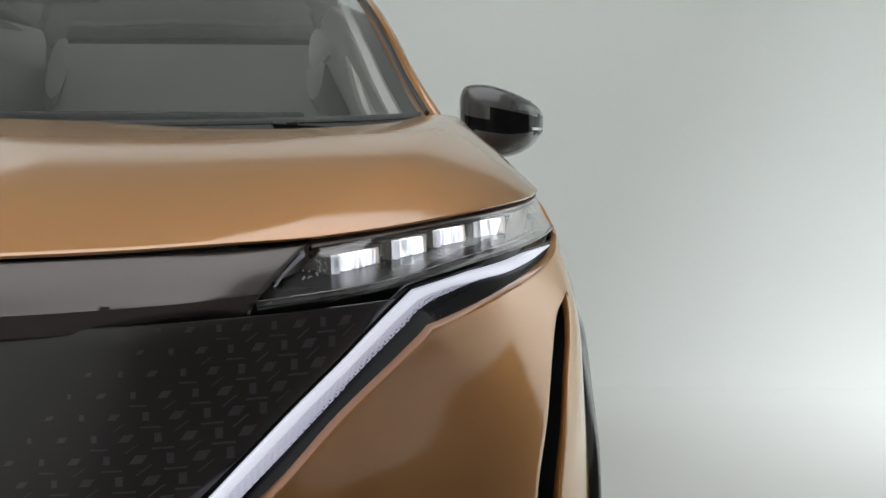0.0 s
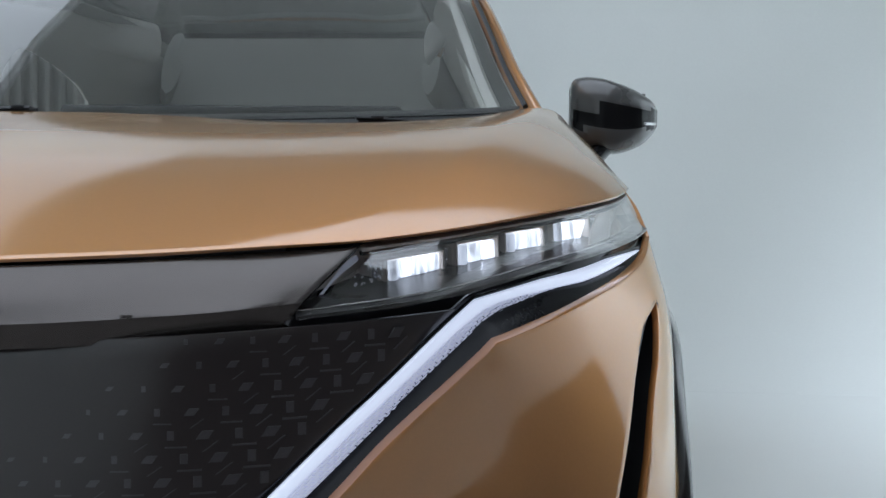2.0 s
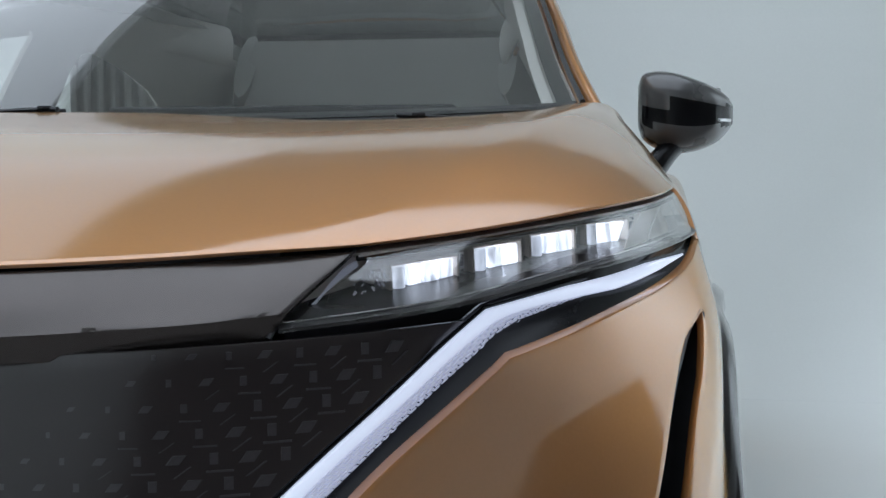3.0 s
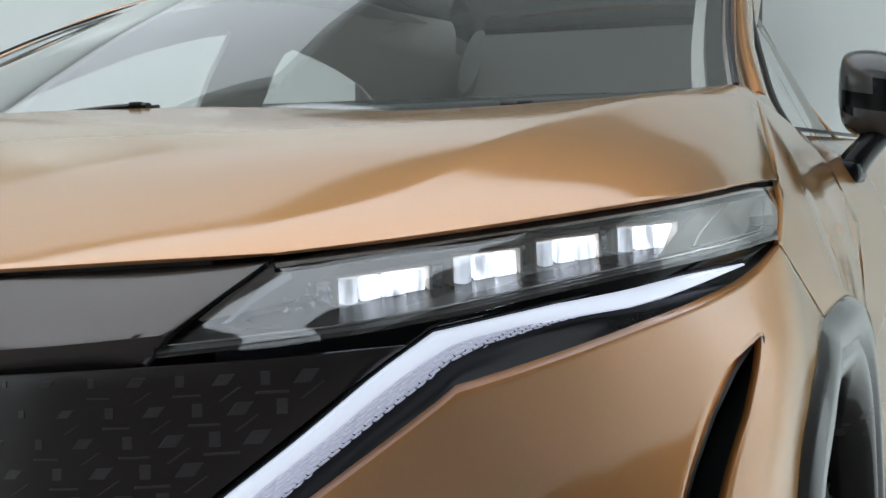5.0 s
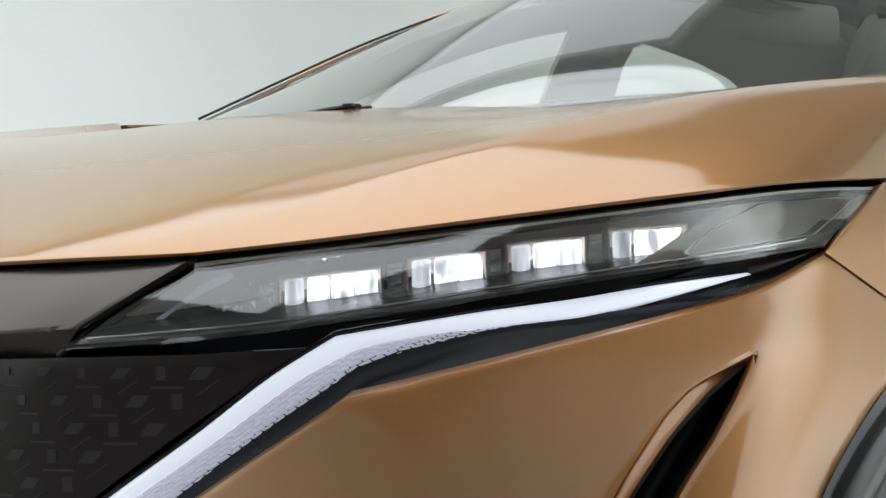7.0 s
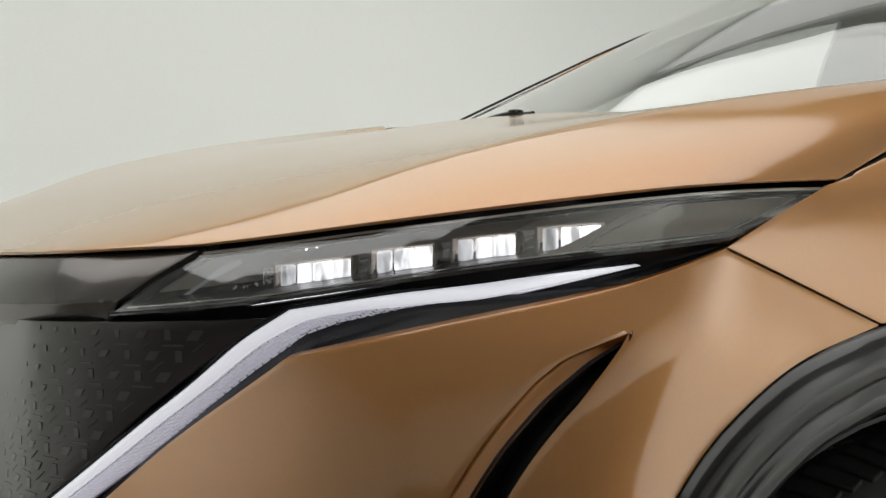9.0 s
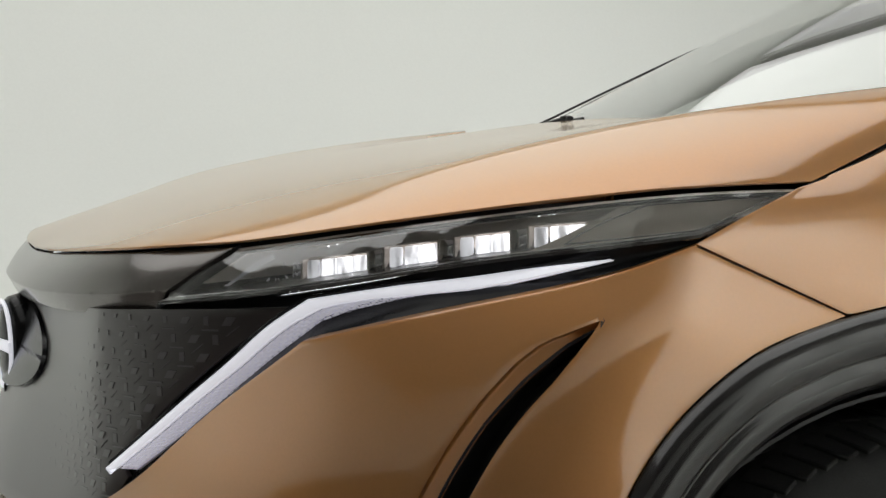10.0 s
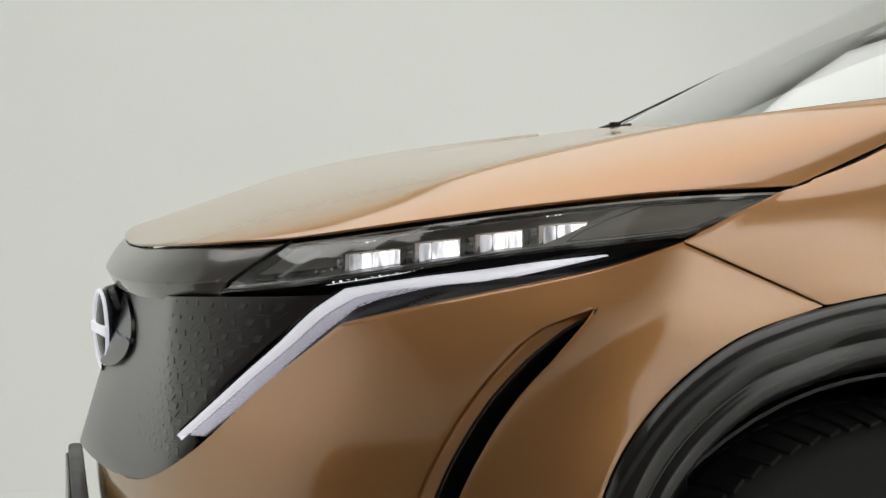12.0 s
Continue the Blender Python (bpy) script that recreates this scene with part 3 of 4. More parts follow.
def vent_strip(inner):
    """The vent's channel: its copper chamfer, which fills the tip, or the black pocket beside it."""
    rows = []
    n = BUMPER.shape[0] - VENT_TOP
    for i in range(n):
        a, b = BUMPER[VENT_TOP + i, HALF + VENT_FROM], BUMPER[VENT_TOP + i, HALF + VENT_TO]
        lip = float(np.interp(i, [0, 2, 5, 10, 16, n], [0.97, 0.93, 0.62, 0.40, 0.32, 0.27]))
        if inner:
            us, deep = [lip + (1 - lip) * u for u in (-0.02, 0.05, 0.15, 0.6, 0.94, 1.0)], [0.24, 0.75, 1.0, 1.0, 0.6, 0.05]
        else:
            us, deep = [0.0, 0.03, lip * 0.5, lip], [0.02, 0.12, 0.20, 0.30]
        d = np.array((-0.55, 0.83, 0)) * min(0.05, 1.1 * np.linalg.norm(b - a))
        rows.append([a + (b - a) * u + d * v for u, v in zip(us, deep)])
    return shell(net(rows, 4, 1), 0.003, bevel=0)


pair("air_vent", vent_strip(True), BLACK_PLASTIC, car, "black recessed air vent", 30)
pair("vent_lip", vent_strip(False), COPPER, car, "copper chamfer along the air vent", 60)


# ledge that leads from the bumper's edge back to the light bar
BROW_EDGE = SMOOTH[0, SMOOTH.shape[1] // 2 + 9:SMOOTH.shape[1] // 2 + 57]


def brow_ledge():
    edge = BROW_EDGE
    rows = [edge + (-0.0005, 0.001, 0.0002), edge + (-0.003, 0.006, 0.002), edge + (-0.006, 0.012, 0.0035)]
    return shell(np.array(rows), 0.003, bevel=0.0, centre=np.array((0.5, 1.5, 0.3)))


pair("bumper_ledge", brow_ledge(), COPPER, car, "copper ledge round the light bar")


# black surround behind the light bar
def surround():
    low = bent(BROW_EDGE, 23, 60) + (-0.0055, 0.0115, 0.003)
    up = bent([(0.435, 0.036, 0.612), (0.49, 0.050, 0.640)] + BAR_TOP[:6] + LAMP_LOW[4:], 7, 60)
    up = up + (-0.003, 0.012, 0.004)
    mid = (low + up) / 2 + (-0.004, 0.008, 0)
    return shell(net(np.array([up, mid, low]), 1, 5), 0.004, bevel=0)


pair("light_surround", surround(), GLOSS_BLACK, car, "glossy black surround of the light bar")


# ---------------------------------------------------------------- light bar
def light_bar(side):
    up, low = bent(BAR_TOP, 5, 90), bent(BAR_LOW, 5, 90)
    ends = np.minimum(1, np.linspace(9, 0.08, 90))
    nrm = np.array((0.60, -0.78, 0.12)) * ends[:, None]
    share = np.interp(np.arange(90), [0, 40, 54, 68, 89], [0.42, 0.42, 0.5, 0.92, 0.99])[:, None]
    edge = up * (1 - share) + low * share
    body = net(np.array([up + nrm * 0.001, up * 0.85 + edge * 0.15 + nrm * 0.006, up * 0.1 + edge * 0.9 + nrm * 0.007, edge + nrm * 0.003]), 1, 3)
    bm = shell(body, 0.008 * ends[None, :], bevel=0)
    bed = shell(net(np.array([edge - nrm * 0.001, (edge + low) / 2 - nrm * 0.0015, low - nrm * 0.002]), 1, 2), 0.004 * ends[None, :], bevel=0)
    facets = bmesh.new()
    rows, cols = 7, 62
    path_a, path_b = even(edge * 0.88 + up * 0.12 + nrm * 0.0035, cols + 1, 1), even(low * 0.98 + edge * 0.02, cols + 1, 1)
    for i in range(rows):
        for j in range(44):
            c = [path_a[j + s] * (1 - (i + t) / rows) + path_b[j + s] * ((i + t) / rows) for s, t in ((0, 0), (1, 0), (1, 1), (0, 1))]
            mid = sum(c) / 4
            shift = (path_a[j + 1] - path_a[j]) * 0.5 * (i % 2)
            size = np.linalg.norm(c[3] - c[0])
            vs = [facets.verts.new(mid + (p - mid) * 0.88 + shift) for p in c]
            tip = [facets.verts.new(mid + (p - mid) * 0.3 + shift + nrm[0] * 0.32 * size + (c[0] - c[2]) * 0.12) for p in c]
            for k in range(4):
                facets.faces.new([vs[k], vs[(k + 1) % 4], tip[(k + 1) % 4], tip[k]])
            facets.faces.new(tip)
    bmesh.ops.recalc_face_normals(facets, faces=facets.faces)
    trim = tube((up + nrm * 0.003 + (0, 0, 0.002))[1:], oval(0.0016, 0.0016, 6))
    if side < 0:
        bm, facets, trim, bed = mirrored(bm), mirrored(facets), mirrored(trim), mirrored(bed)
    bar = part("light_bar", bm, BAR, car, "lit white boomerang daytime running light")
    tagged(part("facet_strip", facets, FACET, bar, "faceted clear strip along the light bar", 0), kind="stuff")
    part("trim_line", trim, GLOSS_BLACK, bar)
    part("strip_bed", bed, FACET_BED, bar)


light_bar(1)
light_bar(-1)


# ---------------------------------------------------------------- headlamp
def headlamp(side):
    n = 70
    top, low = even(LAMP_TOP, n), even(LAMP_LOW, n)
    top, low = top + (-0.002, 0.002, -0.007), low + (-0.001, 0.002, 0.003)
    bulge = np.array((0.62, -0.77, 0.15)) * 0.007
    mid = (top + low) / 2 + bulge
    face = net(np.array([top, mid, low]), 1, 6)
    some = np.concatenate([face[r, 2:-1:6] for r in (0, 6, 12)])
    face[1:-1, :, 0] = drape(some[:, 1], some[:, 2], some[:, 0], 2e-4)(face[1:-1, :, 1], face[1:-1, :, 2])
    lens = shell(face, 0.002, bevel=0)
    taper = np.minimum(1, np.minimum(np.linspace(0.25, 6, n), np.linspace(7, 0.12, n)))[:, None]
    inward = np.array((-0.59, 0.81, 0)) * np.linspace(1.0, 0.73, n)[:, None] * taper
    at = lambda v, d: top * (1 - v) + low * v + inward * d
    upper = net(np.array([at(0.0, 0.002), at(0.03, 0.100), at(0.33, 0.104), at(0.64, 0.098)]), 1, 4)
    lower = net(np.array([at(0.64, 0.0985), at(0.80, 0.092), at(0.93, 0.045), at(1.0, 0.002)]), 1, 4)
    house = shell(lower, 0.003, bevel=0, centre=np.array((0.75, -0.5, 0.9)))
    upper = shell(upper, 0.003, bevel=0, centre=np.array((0.75, -0.5, 0.9)))
    tail = net(np.array([[top[k] * (1 - v) + low[k] * v + (-0.012, 0.012, 0) + np.array((-0.006, 0.012, 0)) * math.sin(v * 3.14) for k in range(46, n - 2)] for v in (0.16, 0.4, 0.62, 0.86)]), 1, 4)
    loop = [top[k] * (1 - v) + low[k] * v for k, v in [(k, 0.16) for k in range(50, 67)] + [(66, v) for v in (0.4, 0.6)] + [(k, 0.80) for k in range(66, 49, -1)] + [(49, v) for v in (0.6, 0.4)]]
    tail_loop = np.array(loop) + (-0.007, 0.008, 0)
    blade_path = even([(0.612, 0.180, 0.864), (0.624, 0.205, 0.882), (0.640, 0.232, 0.898)], 14)
    rim_path = np.vstack([even(LAMP_LOW, 40)[:39] + (-0.012, 0.012, 0.008)])
    items = [("lens", lens, LENS, "clear headlamp lens"), ("upper_bowl", upper, REFLECTOR, "pale reflector above the modules, paler for the lens's reflection"),
             ("tail_cover", shell(tail, 0.003, bevel=0.001), SMOKED, "smoked grey cover in the lamp's rear corner"), ("tail_frame", tube(tail_loop, oval(0.0009, 0.0009, 6), closed=True), CHROME, "fine bright line round the rear corner"),
             ("blade", tube(blade_path, lambda u: [(0.0012, -0.001), (0.0012, 0.002 + 0.0032 * math.sin(u * 2.6)), (-0.0012, 0.002 + 0.0032 * math.sin(u * 2.6)), (-0.0012, -0.001)]), CRYSTAL_GLOW, "reflector blade with a faint glow for caught light"),
             ("inner_rim", tube(rim_path, oval(0.0010, 0.0012, 8)), CHROME, "")]
    # strips of small lights under and over the modules
    lo = even([(0.652, 0.243, 0.866), (0.70, 0.292, 0.876), (0.752, 0.362, 0.889), (0.80, 0.425, 0.898), (0.848, 0.476, 0.906)], 60)
    hi = even([(0.668, 0.262, 0.907), (0.722, 0.327, 0.921), (0.768, 0.386, 0.931), (0.815, 0.447, 0.9385), (0.846, 0.482, 0.943)], 60)
    items.append(("light_strip", tube(lo + (0.014, -0.013, 0), lambda u: oval(0.0012 - 0.0008 * max(0, u - 0.8) * 5, 0.0014)), STRIP, "thin lit strip under the modules"))
    items.append(("ledge", tube(lo[:46] + (0.016, -0.014, -0.006), oval(0.010, 0.0022, 10)), CHROME, "bright reflector ledge"))
    items.append(("upper_rail", tube(hi + (0.004, -0.004, 0), oval(0.0012, 0.0012, 8)), SMOKED, ""))
    dots = bmesh.new()
    for k in (5, 7, 21, 22, 24, 35, 37, 38, 50, 52, 53):
        bmesh.ops.create_icosphere(dots, subdivisions=1, radius=0.0009 + 0.0003 * (k % 3), matrix=Matrix.Translation(hi[k] + (0.004, -0.005, -0.001)))
    for k in range(2, 46, 2):
        bmesh.ops.create_icosphere(dots, subdivisions=1, radius=0.0008 + 0.0002 * (k % 5), matrix=Matrix.Translation(lo[k] + (0.012, -0.012, -0.002)))
    # clear prisms before the first module
    rng = random.Random(4)
    prisms = bmesh.new()
    for k in range(18):
        u = rng.random() ** 0.5
        at = (0.634 + 0.026 * u, 0.216 + 0.036 * u, 0.870 + 0.010 * u + rng.uniform(0, 0.017))
        prisms = joined(prisms, block((0.0009 + 0.0014 * rng.random(), 0.0014, 0.0012 + 0.0024 * rng.random()), 0.0004, 1, pose(*at, rng.uniform(-40, 40), rng.uniform(-40, 40), 48)))
    items.append(("prisms", prisms, CRYSTAL_GLOW, "cluster of small clear prisms with a faint glow for caught light"))
    if side < 0:
        house, dots = mirrored(house), mirrored(dots)
    lamp = part("headlamp", house, HOUSING, car, "slim headlamp with dark housing and four lit modules")
    tagged(part("small_lights", dots, STRIP, lamp, "row of tiny lit points"), kind="stuff")
    for name, bm, mat, label in items:
        ob = part(name, mirrored(bm) if side < 0 else bm, mat, lamp, label)
        if name == "lens":
            ob.visible_shadow = False
        if name == "prisms":
            tagged(ob, kind="stuff")
    # the four modules: (upper inner corner, width, height)
    facing = Vector((0.76, -0.645, 0.06)).normalized()
    right = Vector((0.645, 0.76, 0)).normalized()
    upv = facing.cross(right) if facing.cross(right).z > 0 else right.cross(facing)
    for k, (corner, w, h, tilt) in enumerate(((Vector((0.663, 0.257, 0.8955)), 0.068, 0.0215, 0.09), (Vector((0.721, 0.325, 0.908)), 0.053, 0.0225, 0.09),
                                              (Vector((0.764, 0.383, 0.917)), 0.053, 0.0225, 0.09), (Vector((0.810, 0.441, 0.9265)), 0.054, 0.0225, 0.06))):
        r = (right + Vector((0, 0, tilt))).normalized()
        m = Matrix((r, upv, facing)).transposed().to_4x4()
        m.translation = corner + r * w / 2 - upv * h / 2
        # reflector box, open to the front
        box = bmesh.new()
        for sy in (-1, 1):
            b = block((w + 0.006, 0.0022, 0.03), 0.0006, 1, m @ pose(0, sy * (h / 2 + 0.0018), -0.012))
            box = joined(box, b)
        for sx in (-1, 1):
            b = block((0.0022, h + 0.002, 0.03), 0.0006, 1, m @ pose(sx * (w / 2 + 0.0022), 0, -0.012))
            box = joined(box, b)
        face = bmesh.new()
        cells = 4 if k == 0 else 3
        for c in range(1, cells):
            b = block((w / cells - 0.0009, h - 0.0012, 0.008), 0.0018, 2)
            if k == 3 and c == cells - 1:
                for v in b.verts:
                    v.co.x -= 0.011 * (0.5 - v.co.y / h) * (v.co.x > 0)
            b.transform(m @ pose((c - (cells - 1) / 2) * w / cells, 0, -0.0035 - 0.001 * (c % 2)))
            face = joined(face, b)
        first = turned([(-h / 2 + 0.0006, 0.0005), (-h / 2 + 0.0006, 0.0055), (-h / 2 + 0.002, 0.0068), (h / 2 - 0.002, 0.0068), (h / 2 - 0.0006, 0.0055), (h / 2 - 0.0006, 0.0005)], 20)
        first.transform(m @ pose(-(cells - 1) / 2 * w / cells, 0, -0.004) @ Matrix.Rotation(radians(90), 4, "Z"))
        wing = block((0.013, h * 0.92, 0.018), 0.002, 2, m @ pose(-w / 2 - 0.0095, 0, -0.012))
        if side < 0:
            box, face, wing, first = mirrored(box), mirrored(face), mirrored(wing), mirrored(first)
        part("module_frame", box, SMOKED, lamp, "grey module reflector frame")
        part("led_module", face, LED, lamp, "lit white module lens")
        part("module_lens", first, LED_SOFT, lamp, "rounded clear module lens")
        part("module_wing", wing, CHROME, lamp)


headlamp(1)
headlamp(-1)


# ---------------------------------------------------------------- wings, arches, wheels
def wing_panel():
    rows = [
        [(0.889, 0.706, 0.964), (0.868, 0.79, 0.989), (0.850, 0.86, 1.014), (0.813, 1.01, 1.063), (0.808, 1.18, 1.056), (0.805, 1.42, 1.036)],
        [(0.905, 0.635, 0.940), (0.905, 0.75, 0.952), (0.894, 0.86, 0.966), (0.868, 1.0, 0.985), (0.850, 1.18, 0.988), (0.843, 1.42, 0.988)],
        [(0.916, 0.556, 0.9085), (0.920, 0.69, 0.907), (0.920, 0.83, 0.907), (0.902, 1.0, 0.912), (0.892, 1.18, 0.91), (0.885, 1.42, 0.905)],
        [(0.9235, 0.634, 0.8725), (0.927, 0.73, 0.868), (0.929, 0.84, 0.868), (0.920, 0.98, 0.85), (0.91, 1.16, 0.77), (0.903, 1.42, 0.70)],
        [(0.931, 0.712, 0.836), (0.935, 0.80, 0.847), (0.937, 0.88, 0.843), (0.935, 1.00, 0.795), (0.932, 1.11, 0.70), (0.92, 1.215, 0.26)],
    ]
    g = net(rows, 8, 8, kinks_v=(2,))
    edge = BONNET[40:, -1]
    for k in range(g.shape[1]):
        if g[0, k, 1] <= edge[-1, 1]:
            g[0, k, 0], g[0, k, 2] = np.interp(g[0, k, 1], edge[:, 1], edge[:, 0]), np.interp(g[0, k, 1], edge[:, 1], edge[:, 2])
    g = faired(faired(g, 40), 200, keep_form=True)
    g[0] += (0.001, 0.001, -0.0038)
    g[0] += np.array((-0.004, 0.0, -0.005)) * np.maximum(0, 1 - np.arange(g.shape[1]) / 12)[:, None]
    g[1:, 0] += (0, 0.0022, 0.0012)
    return shell(g, 0.006, keep=lambda i, j: not (i < 2 and j < 3), bevel=0.0012)


pair("front_wing", wing_panel(), COPPER, car, "copper metallic front wing")
for seam in ([(0.889, 0.700, 0.963), (0.868, 0.79, 0.989), (0.850, 0.86, 1.014), (0.815, 1.0, 1.064)], [(0.916, 0.556, 0.9085), (0.9235, 0.634, 0.8725), (0.931, 0.712, 0.836)],
             [(0.652, 0.192, 0.915), (0.626, 0.163, 0.894), (0.613, 0.138, 0.873), (0.606, 0.113, 0.852)], LAMP_TOP):
    sink = np.array((-0.004, 0.004, -0.011)) if seam is LAMP_TOP else np.array((-0.006, 0.005, -0.003))
    pair("panel_seam", tube(even(seam, 30) + sink, oval(0.0024, 0.0024, 8), up=(1, 0, 0)), BLACK_PLASTIC, car, "dark shut line between panels")


def arch_cladding():
    p = even(ARCH, 80)
    hub = np.array((0, 0.82, 0.35))
    rows = []
    for s, dx in ((1.0, -0.006), (0.994, 0.005), (0.975, 0.015), (0.945, 0.017), (0.918, 0.0145), (0.911, 0.0095), (0.905, 0.009), (0.898, 0.0115), (0.875, 0.012), (0.855, 0.008), (0.842, -0.004), (0.834, -0.03), (0.83, -0.20)):
        q = p.copy()
        q[:, 1:] = hub[1:] + (p[:, 1:] - hub[1:]) * s
        q[:, 0] = p[:, 0] + dx
        rows.append(q)
    return shell(np.array(rows), 0.003, bevel=0, centre=np.array((0, 0.82, 0.3)))


pair("wheel_arch", arch_cladding(), CLADDING, car, "glossy black wheel arch cladding", 60)


def wheel(x, y, side):
    profile = [(0.68, 0.25), (0.675, 0.30), (0.685, 0.335), (0.705, 0.352), (0.74, 0.359), (0.80, 0.361), (0.855, 0.358), (0.883, 0.348), (0.897, 0.325), (0.902, 0.29), (0.897, 0.262), (0.885, 0.252), (0.70, 0.250)]
    tyre = turned(profile, 96)
    at = pose(0, y, 0.351)
    for k in range(84):
        for x0, tilt in ((0.868, 20), (0.80, -14), (0.710, -20)):
            a = 2 * math.pi * (k + (0.5 if x0 == 0.80 else 0)) / 84
            b = block((0.052, 0.0215, 0.006), 0.0015, 1, Matrix.Rotation(a, 4, "X") @ pose(x0, 0, 0.3525 + (0.006 if x0 == 0.80 else 0), 0, 16 if x0 > 0.83 else (-16 if x0 < 0.75 else 0), tilt))
            tyre_tread.append((b, at, side))
    rim = turned([(0.72, 0.25), (0.86, 0.25), (0.888, 0.252), (0.890, 0.243), (0.875, 0.235), (0.80, 0.225), (0.72, 0.22)], 64)
    spokes = bmesh.new()
    for k in range(5):
        b = block((0.03, 0.07, 0.20), 0.008, 2, Matrix.Rotation(2 * math.pi * k / 5, 4, "X") @ pose(0.862, 0, 0.14))
        spokes = joined(spokes, b)
    hubcap = turned([(0.80, 0.002), (0.80, 0.06), (0.868, 0.058), (0.880, 0.045), (0.884, 0.002)], 32)
    tread = bmesh.new()
    while tyre_tread:
        b, _, _ = tyre_tread.pop()
        tread = joined(tread, b)
    obs = []
    for bm in (tyre, tread, rim, spokes, hubcap):
        bm.transform(at)
        obs.append(mirrored(bm) if side < 0 else bm)
    hold = part("wheel", obs[2], ALLOY, car, "dark alloy road wheel")
    t = part("tyre", obs[0], RUBBER, hold, "black rubber tyre")
    tagged(part("tread", obs[1], RUBBER, hold, "rows of tread blocks"), kind="stuff")
    part("spokes", obs[3], ALLOY, hold)
    part("hub_cap", obs[4], GLOSS_BLACK, hold)


tyre_tread = []
for yy in (0.82, 3.595):
    for sd in (1, -1):
        wheel(0, yy, sd)


def wheel_liner(y):
    rows = []
    for x in (0.58, 0.75, 0.90):
        rows.append([(x, y + 0.405 * math.cos(a), 0.35 + 0.405 * math.sin(a)) for a in np.linspace(-0.35, math.pi + 0.35, 40)])
    back = [(0.58, y + 0.02 * math.cos(a), 0.35 + 0.02 * math.sin(a)) for a in np.linspace(-0.35, math.pi + 0.35, 40)]
    return shell(np.array([back] + rows), 0.004, bevel=0, centre=np.array((0.7, y, -5)))


for yy in (0.82, 3.595):
    pair("wheel_liner", wheel_liner(yy), BLACK_PLASTIC, car, "black wheel housing liner")


# ---------------------------------------------------------------- greenhouse
PILLAR = [(0.745, 1.195, 1.085), (0.703, 1.36, 1.162), (0.662, 1.56, 1.250), (0.622, 1.78, 1.330), (0.590, 2.00, 1.392)]
GLASS_FOOT = [(0, 0.955, 1.055), (0.30, 1.005, 1.060), (0.55, 1.10, 1.071), (0.68, 1.158, 1.079), (0.745, 1.195, 1.085)]
RAIL = [(0.778, 1.225, 1.060), (0.728, 1.395, 1.146), (0.686, 1.595, 1.235), (0.643, 1.815, 1.316), (0.600, 2.08, 1.378), (0.54, 2.5, 1.402), (0.44, 3.0, 1.385), (0.40, 3.45, 1.29), (0.45, 3.85, 1.14)]


def windscreen_net():
    foot = both(GLASS_FOOT)
    head = both([(0, 1.86, 1.452), (0.20, 1.865, 1.448), (0.40, 1.91, 1.432), (0.52, 1.955, 1.412), (0.590, 2.00, 1.392)])
    rows = [foot]
    for k, (x, y, z) in enumerate(PILLAR[1:-1], 1):
        u = (y - 1.195) / (2.00 - 1.195)
        row = foot * (1 - u) + head * u
        row[:, 2] += 0.016 * math.sin(u * math.pi) * (1 - 0.6 * (row[:, 0] / 0.7) ** 2)
        row[-1], row[0] = (x, y, z), (-x, y, z)
        rows.append(row)
    return net(rows + [head], 6, 6)


SCREEN = windscreen_net()
screen = part("windscreen", shell(SCREEN, 0.005, bevel=0), WINDOW, car, "grey tinted curved windscreen")
screen.visible_shadow = False


def screen_band(side, shares=(0.0, 0.012, 0.026), sink=0.007):
    g = SCREEN if side > 0 else SCREEN[:, ::-1]
    edge = g[:, -1]
    inw = g[:, -7]
    d = (inw - edge) / np.linalg.norm(inw - edge, axis=1)[:, None]
    rows = np.array([edge + d * w - (0, -0.004, sink) for w in shares])
    return shell(rows, 0.002, bevel=0)


for sd in (1, -1):
    if sd > 0:
        part("screen_border", screen_band(sd), BLACK_PLASTIC, car, "black border of the windscreen")
        part("screen_strip", screen_band(sd, (0.029, 0.038, 0.048), 0.014), CREAM, car, "pale strip behind the windscreen's edge")
    seal = spline(PILLAR, 8) * (sd, 1, 1) + (0.010 * sd, 0, 0.003)
    thick = 0.0045 if sd > 0 else 0.0026
    part("screen_seal", tube(seal, oval(thick, thick, 8), up=(1, 0, 0)), BLACK_PLASTIC, car, "thin black windscreen seal")
    foot = spline(GLASS_FOOT, 8) * (sd, 1, 1)
    part("foot_border", shell(np.array([foot + (0, 0.004, -0.004), foot + (0, 0.026, 0.006)]), 0.002, bevel=0), BLACK_PLASTIC, car)

# pillars and roof rails: painted outside, pale trim inside
outer_rail = tube(spline(RAIL[:7], 8) + (0.0, 0.012, -0.005), lambda u: oval(0.030 + 0.018 * u, 0.015, 18), up=(1, 0, 0))
pair("roof_rail", outer_rail, COPPER, car, "copper painted pillar and roof rail")
far_rail = tube(spline(RAIL[:7], 8) + (-0.018, 0.036, -0.012), lambda u: oval(0.046 + 0.014 * u, 0.022), up=(1, 0, 0))
part("pillar_trim", mirrored(far_rail), CREAM, car, "pale fabric pillar trim inside the car")
far_rail.free()
near_rail = tube(spline(RAIL[:7], 8) + (-0.034, 0.036, -0.014), lambda u: oval(0.016 + 0.044 * u, 0.016), up=(1, 0, 0))
part("pillar_trim", near_rail, CREAM, car, "pale fabric pillar trim inside the car")


def cabin_x(y, z):
    """Half the cabin's width at the side windows."""
    return 0.79 - 0.547 * (z - 1.02) - 0.1 * max(0.0, y - 1.65)


